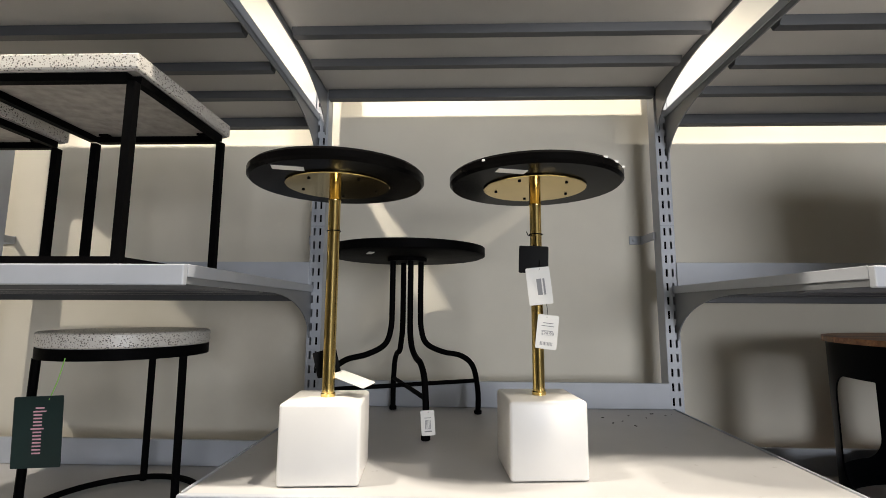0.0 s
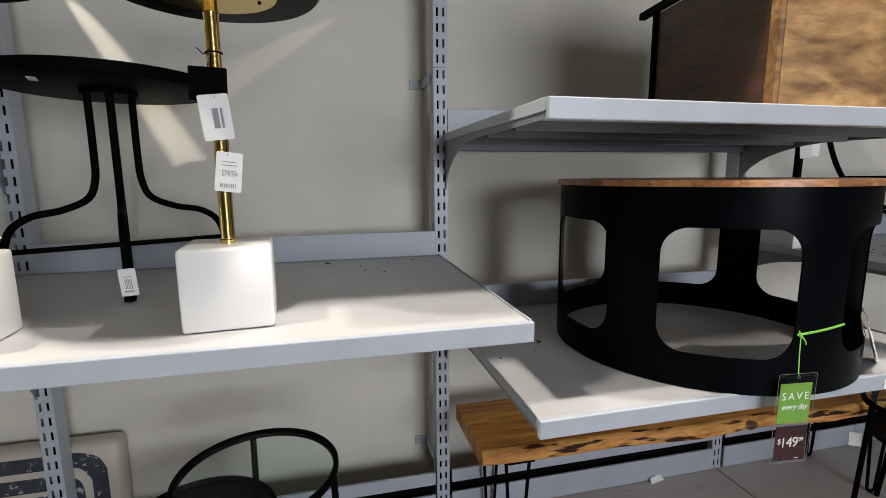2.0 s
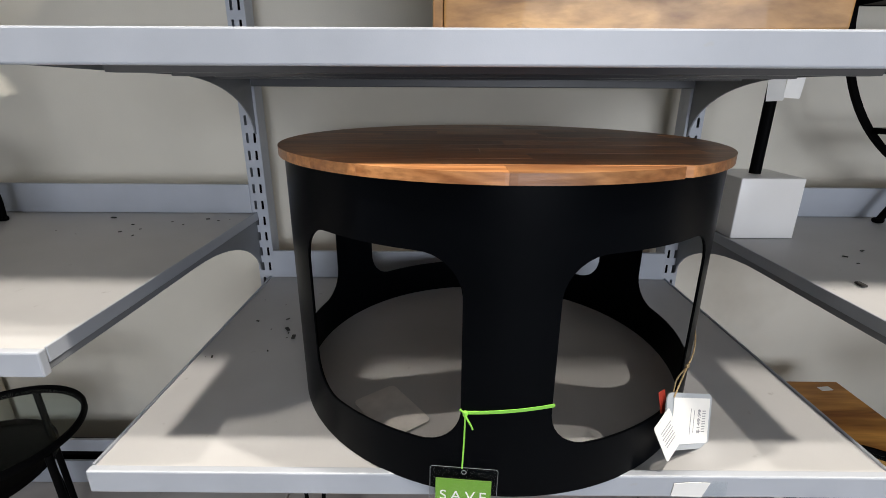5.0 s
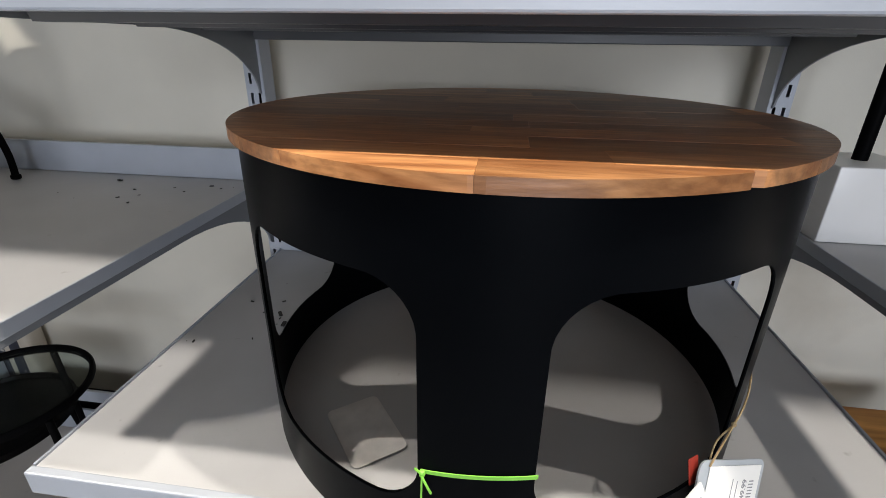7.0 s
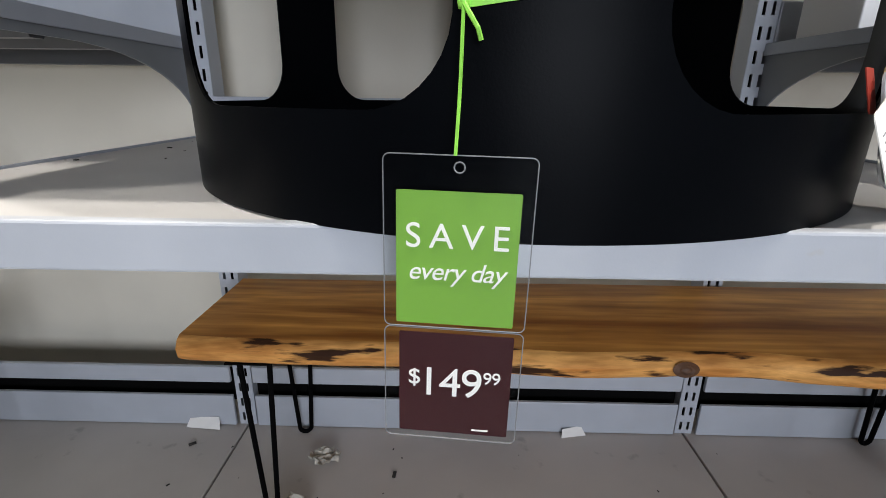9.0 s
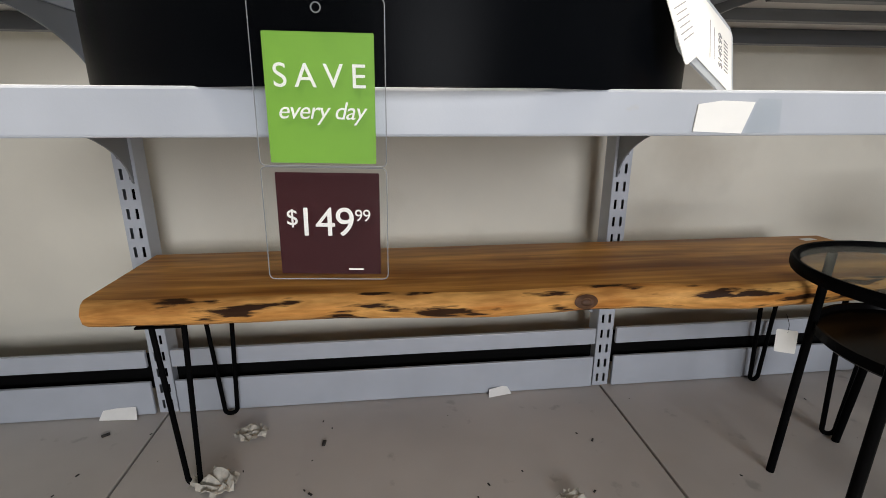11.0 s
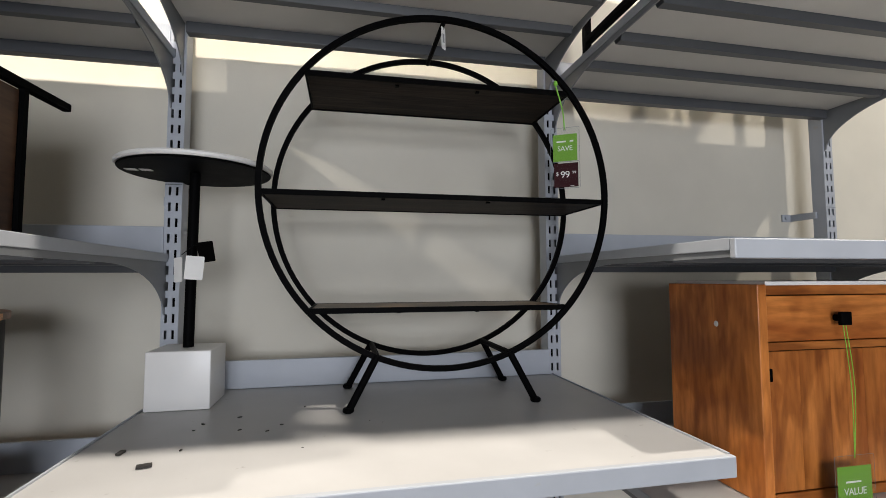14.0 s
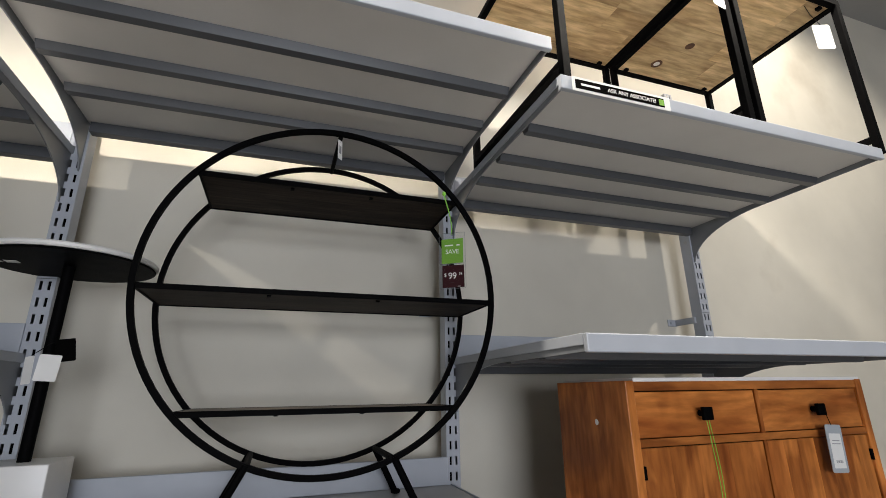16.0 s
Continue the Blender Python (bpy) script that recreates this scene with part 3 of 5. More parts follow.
def iron_table(x, y, z, rz):
    t = thing("bistro_table", (x, y, z), "black iron side table with bowed legs and round top", "side table", rz=rz)
    part("tabletop", lathe(bmesh.new(), [(0, 0.478), (0.226, 0.478), (0.236, 0.482), (0.236, 0.506), (0.230, 0.506), (0.228, 0.495), (0, 0.495)], 72), BLACK, t, "", True)
    part("hub", disc(0.06, 0.466, 0.4785, 0.002, 32), BLACK, t)
    part("sticker", boxed(-0.022, 0.022, -0.008, 0.008, 0.4765, 0.4778), PAPER, t).matrix_local = pose(0.10, -0.13, 0)
    feet = []
    for turn, reach in ((0, 0.218), (95, 0.240), (180, 0.165), (275, 0.236)):
        d = Vector((math.cos(radians(turn)), math.sin(radians(turn)), 0))
        up = Vector((0, 0, 1))
        pts = [d * 0.045 + up * 0.474, d * 0.045 + up * 0.33, d * 0.048 + up * 0.265, d * 0.066 + up * 0.220, d * reach * 0.50 + up * 0.194, d * reach * 0.76 + up * 0.180, d * reach * 0.93 + up * 0.145, d * reach + up * 0.07, d * reach + up * 0.004]
        leg = part("leg", rod(smoothed(pts, 6), 0.0085, 10), BLACK, t, "", True)
        part("foot", disc(0.012, 0, 0.012, 0.002, 16, reach * d.x, reach * d.y), BLACK, leg)
        feet.append(d * reach)
    for k in range(2):
        lift = Vector((0, 0, 0.100 + 0.002 * k))
        part("cross_bar", rod([feet[k] + lift, feet[k + 2] + lift], 0.0065), BLACK, t)
    return t


iron_table(-0.143, 2.015, 1.186, -70)
ft = swing_tag((-0.062, 1.792, 1.262), 0.034, 0.060, 0, 4, [(0, 0.012, 0.016, 0.0015)] + [(-0.006 + 0.003 * k, -0.004, 0.0014, 0.022) for k in range(5)] + [(0, -0.020, 0.018, 0.003)])


def square_table(x, y, w, d, h, z, top=0.034):
    """A terrazzo slab on a black square-tube cube frame."""
    t = thing("terrazzo_side_table", (x, y, z), "square side table with speckled terrazzo slab on black metal frame", "side table", "terrazzo side tables")
    part("tabletop", boxed(-w / 2, w / 2, -d / 2, d / 2, h - top, h, bevel=0.004), TERRAZZO, t, "white terrazzo slab with dark chips")
    part("underside", boxed(-w / 2 + 0.006, w / 2 - 0.006, -d / 2 + 0.006, d / 2 - 0.006, h - top - 0.003, h - top - 0.0004), UNDERSTONE, t, "raw grey concrete underside")
    a, b, q = w / 2 - 0.008, d / 2 - 0.008, 0.018
    for sx in (-1, 1):
        for sy in (-1, 1):
            part("leg", boxed(min(sx * a, sx * (a - q)), max(sx * a, sx * (a - q)), min(sy * b, sy * (b - q)), max(sy * b, sy * (b - q)), 0, h - top - 0.0215, bevel=0.0015), BLACK, t)
    for zz in (h - top - 0.021, 0.002):
        for sy in (-1, 1):
            part("frame_bar", boxed(-a + q, a - q, min(sy * b, sy * (b - q)), max(sy * b, sy * (b - q)), zz, zz + 0.017), BLACK, t)
        for sx in (-1, 1):
            part("frame_bar", boxed(min(sx * a, sx * (a - q)), max(sx * a, sx * (a - q)), -b + q, b - q, zz, zz + 0.017), BLACK, t)
    for sx in (-1, 1):
        for sy in (-1, 1):
            part("fixing_lug", boxed(sx * (a - 0.05) - 0.012, sx * (a - 0.05) + 0.012, sy * (b - 0.03) - 0.008, sy * (b - 0.03) + 0.008, h - top - 0.009, h - top - 0.0035), BLACK, t)
    return t


square_table(-0.824, 1.652, 0.388, 0.385, 0.431, 1.588)
square_table(-1.270, 1.66, 0.36, 0.36, 0.415, 1.588)

rt = thing("terrazzo_round_table", (-0.900, 1.890, 0.986), "round side table with speckled terrazzo top on black metal legs", "side table")
part("tabletop", disc(0.202, 0.425, 0.462, 0.004, 72), TERRAZZO, rt, "white terrazzo round slab", True)
part("rim_ring", lathe(bmesh.new(), [(0.180, 0.397), (0.200, 0.397), (0.200, 0.4245), (0.180, 0.4245), (0.180, 0.397)], 64), BLACK, rt, "", True)
for a in (-15, 105, 222):
    c, s = math.cos(radians(a)), math.sin(radians(a))
    part("leg", rod([(0.192 * c, 0.192 * s, 0.397), (0.197 * c, 0.197 * s, 0.0)], 0.010, 10), BLACK, rt)
part("foot_ring", rod([(0.196 * math.cos(radians(a)), 0.196 * math.sin(radians(a)), 0.010) for a in range(-15, 226, 8)], 0.009, 8), BLACK, rt)
st = thing("brand_tag", (-0.932, 1.662, 1.302), "dark green hang tag with pink lettering bars", "tag")
m = UP @ pose(0, -0.07, 0, 0, 0, 3)
card("card", st, m, 0.115, 0.155, TEALTAG)
bars(st, m @ pose(0, 0, 0, 0, 0, 90), [(-0.046 + 0.0075 * k, 0.0 - 0.004 * (k > 11), 0.0032, 0.020 + 0.010 * (k in (7, 12))) for k in range(14)], PINK)
part("string", rod([(0.02, 0, 0.0), (0.025, 0.012, 0.04), (0.03, 0.02, 0.09)], 0.0012, 5), STRING, st)
fl = thing("paper_label", (-0.80, 1.90, 0.987), "white paper label on a steel shelf", "paper")
part("sheet", moved(prism(bmesh.new(), rounded(0.10, 0.03, 0.003), 0, 0.0008), pose(0, 0, 0, 0, 0, 6)), PAPER, fl)


# ---- drum coffee table ----
def drum_table(cx, cy, z):
    t = thing("drum_coffee_table", (cx, cy, z), "black metal drum coffee table with cut-out sides and wooden top", "coffee table")
    r, h, legs, first = 0.375, 0.441, 6, -91.85
    pitch = 2 * math.pi / legs
    hw, z0, z1, rad = radians(20.8), 0.080, 0.356, 0.058
    bm = bmesh.new()
    n_side = 96
    for k in range(legs):
        mid = radians(first) + pitch * (k + 0.5)
        W, H = r * hw, (z1 - z0) / 2
        zc = (z0 + z1) / 2
        inner, outer = [], []
        for i in range(n_side):
            a = 2 * math.pi * (i + 0.5) / n_side
            c, s = math.cos(a), math.sin(a)
            ea, eb = r * pitch / 2, (h / 2)
            # the cut-out's edge along this direction, by stepping out from the middle
            lo, hi = 0.0, 0.5
            for _ in range(24):
                q = (lo + hi) / 2
                px, py = abs(q * c), abs(q * s)
                ox, oy = px - (W - rad), py - (H - rad)
                inside = px < W and py < H and not (ox > 0 and oy > 0 and ox * ox + oy * oy > rad * rad)
                lo, hi = (q, hi) if inside else (lo, q)
            inner.append((lo * c, zc + lo * s))
            up = h - zc if s > 0 else zc
            q = min(ea / max(abs(c), 1e-6), up / max(abs(s), 1e-6))
            outer.append((q * c, zc + q * s))
        # the panel's corners
        for cxs, czs in ((1, h), (-1, h), (-1, 0), (1, 0)):
            j = min(range(n_side), key=lambda i: (outer[i][0] - cxs * r * pitch / 2) ** 2 + (outer[i][1] - czs) ** 2)
            outer[j] = (cxs * r * pitch / 2, czs)
        rings = []
        for f in (0, 0.06, 0.3, 0.65, 1):
            ring = []
            for (ax, az), (bx, bz) in zip(inner, outer):
                u, v = ax + (bx - ax) * f, az + (bz - az) * f
                th = mid + u / r
                ring.append(bm.verts.new((r * math.cos(th), r * math.sin(th), v)))
            rings.append(ring)
        for p, q in zip(rings, rings[1:]):
            for i in range(n_side):
                bm.faces.new((p[i], p[(i + 1) % n_side], q[(i + 1) % n_side], q[i]))
    bmesh.ops.remove_doubles(bm, verts=bm.verts, dist=0.0006)
    # the inner skin and the cut edges
    shell, rims = list(bm.faces), [e for e in bm.edges if len(e.link_faces) == 1]
    inner = {v: bm.verts.new((v.co.x * (r - 0.004) / r, v.co.y * (r - 0.004) / r, v.co.z)) for v in list(bm.verts)}
    for f in shell:
        bm.faces.new([inner[v] for v in reversed(f.verts)])
    for e in rims:
        p, q = e.verts
        bm.faces.new((p, q, inner[q], inner[p]))
    body = part("drum_body", bm, DRUM, t, "matte black steel drum with rounded openings", True)
    radial = []
    for v in body.data.vertices:
        out = Vector((v.co.x, v.co.y, 0)).normalized()
        radial.append(out if math.hypot(v.co.x, v.co.y) > r - 0.002 else -out)
    body.data.normals_split_custom_set_from_vertices(radial)
    top = part("tabletop", disc(0.362, h - 0.012, h - 0.0005, 0.001, 72), ACACIA, t, "wooden block top")
    R, y = 0.384, -0.384
    rng = random.Random(4)
    rows = []
    while y < R - 0.005:
        wdt = rng.uniform(0.052, 0.075)
        rows.append((y, min(y + wdt, R)))
        y += wdt
    for y0, y1 in rows:
        half = math.sqrt(R * R - min(abs(y0), abs(y1)) ** 2) if y0 * y1 > 0 else R
        cuts = [-half - 0.01]
        while cuts[-1] < half:
            cuts.append(cuts[-1] + rng.uniform(0.16, 0.42))
        for a, b in zip(cuts, cuts[1:]):
            ys = [R * math.sin(math.asin((y0 + 0.0003) / R) + (math.asin(max(-1, min(1, (y1 - 0.0003) / R))) - math.asin((y0 + 0.0003) / R)) * i / 14) for i in range(15)]
            rim = [math.sqrt(max(R * R - v * v, 0)) for v in ys]
            lo = [max(a, -q) for q in rim]
            hi = [min(b - 0.0002, q) for q in rim]
            keep = [(u, v, w) for u, v, w in zip(lo, hi, ys) if v - u > 0.001]
            if len(keep) < 2:
                continue
            out = [(v, w) for u, v, w in keep] + [(u, w) for u, v, w in keep[::-1]]
            part("block", prism(bmesh.new(), out, h + 0.0004, h + 0.0145 + rng.uniform(-0.0001, 0.0001)), ACACIA, top)
    return t


drum_table(1.369, 1.777, 0.987)

# lime ribbon round one leg, and the sale sign on it
rb = thing("lime_ribbon", (1.369, 1.777, 0.981), "lime green ribbon tied round a black table leg", "ribbon")
pts = [(0.3775 * math.cos(radians(a)), 0.3775 * math.sin(radians(a)), 0.143 + 0.014 * (a + 100.5) / 17.5) for a in np.linspace(-100.5, -82.3, 10)]
bm = bmesh.new()
edge = [(bm.verts.new((*p[:2], p[2] - 0.0023)), bm.verts.new((*p[:2], p[2] + 0.0023))) for p in pts]
for (a, b), (c, d) in zip(edge, edge[1:]):
    bm.faces.new((a, c, d, b))
band = part("band", bm, STRING, rb)
band.modifiers.new("ply", "SOLIDIFY").thickness = 0.0012
kx, ky = 0.380 * math.cos(radians(-100)), 0.380 * math.sin(radians(-100))
part("knot", lathe(bmesh.new(), [(0, 0.139), (0.003, 0.141), (0.0035, 0.144), (0.003, 0.147), (0, 0.149)], 10, kx, ky), STRING, rb, "", True)
part("tail", rod([(kx, ky - 0.003, 0.143), (kx + 0.008, ky - 0.007, 0.130), (kx + 0.010, ky - 0.006, 0.124)], 0.0014, 6), STRING, rb)
part("tail", rod([(kx, ky - 0.002, 0.145), (kx - 0.007, ky - 0.003, 0.153)], 0.0014, 6), STRING, rb)
part("drop", rod(smoothed([(kx, ky - 0.002, 0.143), (kx - 0.001, ky - 0.004, 0.10), (kx - 0.003, ky - 0.008, 0.062)], 5), 0.0011, 6), STRING, rb)


def sale_sign(place, turn, w, price, cents, head, line, lean=0.0, name_group="hanging sale signs"):
    """Two clear sleeves, one above the other: a green card and a dark price card."""
    t = thing("sale_sign", place, "clear plastic sleeve with green sale card and dark price card", "price sign", name_group)
    k = w / 0.096
    q = k * 1.03
    base = pose(0, 0, 0, 0, 0, turn) @ UP @ pose(0, 0, 0, 0, 0, lean)
    for nm, y0, hh in (("upper_sleeve", -0.057, 0.114), ("lower_sleeve", -0.159, 0.088)):
        sv = card(nm, t, base @ pose(0, y0 * q, 0.0022), 0.096 * k, hh * q, PLASTIC, 0.0004, 0.004)
        sv.visible_shadow = False
        rim = [Vector((x, y, 0.0)) for x, y in rounded(0.096 * k, hh * q, 0.004)]
        part("welded_edge", moved(rod(rim, 0.0004, 5, True), base @ pose(0, y0 * q, 0.0020)), SLEEVEEDGE, sv, "pale welded edge")
    card("green_card", t, base @ pose(0, -0.067 * q, 0.0008), 0.080 * k, 0.090 * q, GREEN, 0.0006, 0.001, "green printed card")
    card("price_card", t, base @ pose(0.002 * k, -0.159 * q, 0.0008), 0.080 * k, 0.080 * q, MAROON, 0.0006, 0.001, "dark maroon price card")
    words("lettering", head, 0.0240 * k, PAPER, t, base @ pose(0, (-0.0515 if line else -0.070) * q, 0.0012))
    if line:
        words("lettering", line, 0.0180 * k, PAPER, t, base @ pose(0, -0.075 * q, 0.0012), slant=0.25)
    else:
        bars(t, base @ pose(0, -0.046 * q, 0.0008), [(-0.012 * k, 0, 0.032 * k, 0.005 * k), (0.022 * k, 0, 0.012 * k, 0.005 * k)], PAPER)
    words("price", "$", 0.018 * k, PAPER, t, base @ pose(-0.027 * k, -0.154 * q, 0.0012))
    words("price", price, 0.033 * k, PAPER, t, base @ pose(-0.001 * k, -0.158 * q, 0.0012))
    words("price", cents, 0.0135 * k, PAPER, t, base @ pose(0.0285 * k, -0.152 * q, 0.0012))
    bars(t, base @ pose(0.022 * k, -0.195 * q, 0.0008), [(0, 0, 0.012 * k, 0.0012)], PAPER)
    part("hole_ring", moved(rod([(0.0032 * math.cos(a), 0.0032 * math.sin(a), 0) for a in [2 * math.pi * j / 12 for j in range(12)]], 0.0005, 5, True), base @ pose(0, -0.007 * q, 0.003)), SLEEVEEDGE, t)
    return t


sale_sign((1.303, 1.398, 1.043), -4, 0.092, "149", "99", "S A V E", "every day", -1)

# tags tied with twine to another leg of the drum
tg = thing("twine_tags", (1.70, 1.60, 1.12), "grey plastic tag, white card and red card on brown twine", "tags")
arc = [(1.369 - 1.70 + 0.3785 * math.cos(radians(a)), 1.777 - 1.60 + 0.3785 * math.sin(radians(a)), 0.003 + 0.0004 * (a + 22)) for a in range(-22, -42, -3)]
part("twine", rod(arc, 0.0013, 5), TWINE, tg)
part("twine", rod([(x, y, z + 0.004 - 0.004 * k / 6) for k, (x, y, z) in enumerate(arc)], 0.0012, 5), TWINE, tg)
kx, ky, kz = arc[-1]
part("knot", moved(lathe(bmesh.new(), [(0, -0.004), (0.003, -0.001), (0.003, 0.002), (0, 0.005)], 8), pose(kx, ky, kz)), TWINE, tg)
part("twine", rod(smoothed([(kx, ky, kz), (-0.060, -0.090, -0.012), (-0.078, -0.110, -0.030)], 5), 0.0012, 5), TWINE, tg)
part("twine", rod(smoothed([(kx, ky, kz), (-0.062, -0.080, -0.020), (-0.074, -0.100, -0.040)], 5), 0.0012, 5), TWINE, tg)
u = Vector((0.108, 0.062, -0.047)).normalized()
n = u.cross(Vector((0.012, 0.035, 0.076))).normalized()
v = n.cross(u)
def slanted(cx, cy, cz, spin=0.0):
    return Matrix(((u.x, v.x, n.x, cx - 1.70), (u.y, v.y, n.y, cy - 1.60), (u.z, v.z, n.z, cz - 1.12), (0, 0, 0, 1))) @ pose(0, 0, 0, 0, 0, spin)
m = slanted(1.658, 1.5005, 1.038)
card("grey_sleeve", tg, m, 0.134, 0.086, GREYPLASTIC, 0.002, 0.012, "grey plastic tag")
card("label", tg, m @ pose(0.005, 0.001, 0.0012), 0.108, 0.070, PAPER, 0.0006, 0.002, "white price label")
words("price", "$149.99", 0.0125, INK, tg, m @ pose(0.028, 0.0, 0.0014, 0, 0, 90))
bars(tg, m @ pose(0, 0, 0.0012), [(0.042, -0.016 + 0.004 * k, 0.010, 0.0013) for k in range(9)] + [(0.012, 0.0, 0.0010, 0.034), (0.002, 0.0, 0.0010, 0.040)])
m = slanted(1.605, 1.464, 1.044, 42)
card("white_card", tg, m @ pose(0, 0, 0.004), 0.046, 0.066, PAPER, 0.0008, 0.004, "white care card")
bars(tg, m @ pose(0, 0, 0.004), [(0, 0.014 - 0.0055 * k, 0.030 - 0.004 * (k % 2), 0.0010) for k in range(6)])
m = slanted(1.603, 1.482, 1.084, 20)
card("red_card", tg, m @ pose(0.006, 0, -0.004), 0.017, 0.034, RED, 0.0008, 0.002, "red card")

co = thing("paper_card", (1.182, 1.585, 0.987), "greyish rounded card lying inside the drum table", "card")
part("sheet", moved(prism(bmesh.new(), rounded(0.085, 0.124, 0.010), 0, 0.0015), pose(0, 0, 0.001, 1, 0, 38)), GREYCARD, co)


# ---- live-edge bench ----
def hairpin(parent, x, y, dx, dy, h, r=0.0058, bend=0.016):
    """A bent rod: two runs from the top that meet in a round bend at the foot."""
    top = Vector((dx, dy, 0))
    side = Vector((dx, dy, 0)).normalized()
    pts = [-top + Vector((x, y, h)), -side * bend + Vector((x, y, 0.035))]
    for a in range(200, 341, 20):
        pts.append(Vector((x, y, r + bend)) + side * bend * math.cos(radians(a)) * 1.0 + Vector((0, 0, bend * math.sin(radians(a)))))
    pts += [side * bend + Vector((x, y, 0.035)), top + Vector((x, y, h))]
    leg = part("hairpin_leg", rod(pts, r, 8), BLACK, parent, "black hairpin leg", True)
    part("leg_plate", boxed(x - 0.045, x + 0.045, y - 0.03, y + 0.03, h - 0.004, h - 0.0005), BLACK, leg)
    return leg


bench = thing("live_edge_bench", (1.665, 2.035, DECK), "live-edge wooden bench on black hairpin legs", "bench")
rng = random.Random(11)
NX = 74
bm = bmesh.new()
rows = []
for i in range(NX + 1):
    x = -0.885 + 1.77 * i / NX
    e = noise.noise(Vector((x * 3.1, 0.3, 0))) * 0.024 + noise.noise(Vector((x * 11, 4.0, 0))) * 0.006
    f = -0.174 + e + 0.022 * max(0, (-x - 0.55) / 0.36) ** 1.5 - 0.018 * x
    back = 0.168 + noise.noise(Vector((x * 2, 9.0, 0))) * 0.006
    thick = 0.053 + 0.003 * noise.noise(Vector((x * 5, 2, 0)))
    zt = 0.449
    prof = [(back, zt - thick), (f + 0.018, zt - thick), (f + 0.004, zt - thick * 0.78), (f, zt - thick * 0.42), (f + 0.009, zt - 0.006), (f + 0.020, zt), (back, zt)]
    skew = 0.03 if i == 0 else 0.0
    rows.append([bm.verts.new((x, y, z)) for y, z in prof])
for a, b in zip(rows, rows[1:]):
    k = len(a)
    for j in range(k):
        fc = bm.faces.new((a[j], a[(j + 1) % k], b[(j + 1) % k], b[j]))
        fc.material_index = 1 if j in (1, 2, 3, 4) else 0
bm.faces.new(rows[0][::-1])
bm.faces.new(rows[-1])
part("slab", bm, [LIVE, LIVEEDGE], bench, "golden wood slab with a rough live edge", True)
for kx, dxx in ((-0.757, 0.036), (0.763, 0.036)):
    hairpin(bench, kx, -0.102, dxx, -0.01, 0.393)
    hairpin(bench, kx, 0.150, dxx, 0.006, 0.393)
part("knot", lathe(bmesh.new(), [(0, 0.004), (0.005, 0.0045), (0.008, 0.0025), (0.012, 0.0045), (0.017, 0.002), (0.021, 0)], 20), KNOT, bench, "dark round knot", True).matrix_local = Matrix.Translation((0.062, -0.176 + 0.004, 0.424)) @ Euler((radians(80), 0, 0)).to_matrix().to_4x4() @ Matrix.Diagonal((1.15, 0.72, 1, 1))
part("sticker", boxed(-0.02, 0.02, -0.01, 0.01, 0.4495, 0.4502), PAPER, bench).matrix_local = pose(0.82, 0.13, 0, 0, 0, 8)


# ---- glass nesting tables ----
def nest_tables(x, y, low, high_feet, low_feet, group="glass nesting tables"):
    t = thing("glass_side_table", (x, y, DECK), "round side table with glass top in a thin black frame", "side table", group)
    part("rim", lathe(bmesh.new(), [(0.184, 0.528), (0.195, 0.528), (0.197, 0.533), (0.197, 0.544), (0.194, 0.548), (0.188, 0.547), (0.184, 0.542), (0.184, 0.528)], 72), BLACK, t, "", True)
    part("glass", disc(0.1835, 0.536, 0.542, 0.001, 64), GLASS, t, "clear glass disc").visible_shadow = False
    for a in high_feet:
        c, s = math.cos(radians(a)), math.sin(radians(a))
        part("leg", rod([(0.190 * c, 0.190 * s, 0.526), (0.213 * c, 0.213 * s, 0.0)], 0.0085, 10), BLACK, t, "", True)
    t2 = thing("black_side_table", (x + low[0], y + low[1], DECK), "lower round black side table tucked under a glass table", "side table", group)
    part("tabletop", lathe(bmesh.new(), [(0, 0.357), (0.190, 0.357), (0.197, 0.363), (0.197, 0.382), (0.191, 0.382), (0.188, 0.371), (0, 0.371)], 72), RESIN, t2, "", True)
    for a, reach in low_feet:
        c, s = math.cos(radians(a)), math.sin(radians(a))
        part("leg", rod([(0.8 * reach * c, 0.8 * reach * s, 0.357), (reach * c, reach * s, 0.0)], 0.0085, 10), BLACK, t2, "", True)
    return t


nest_tables(2.190, 1.624, (0.152, 0.070), (90, 208, 332), ((68, 0.235), (27, 0.222), (291, 0.165)))
nest_tables(0.165, 1.820, (-0.165, 0.06), (102, 225, 345), ((75, 0.21), (190, 0.21), (305, 0.21)))
swing_tag((2.145, 1.826, 0.545), 0.036, 0.05, -35, 3, [])
swing_tag((2.49, 1.60, 0.40), 0.032, 0.048, 25, 18, [(0, 0, 0.016, 0.003)])


# ---- inlay top tables ----
def spoke(bm, ax, ay, bx, by, w, z):
    d = Vector((bx - ax, by - ay))
    s = Vector((-d.y, d.x)).normalized() * w / 2
    prism(bm, [(ax - s.x, ay - s.y), (bx - s.x, by - s.y), (bx + s.x, by + s.y), (ax + s.x, ay + s.y)], z, z + 0.0008)


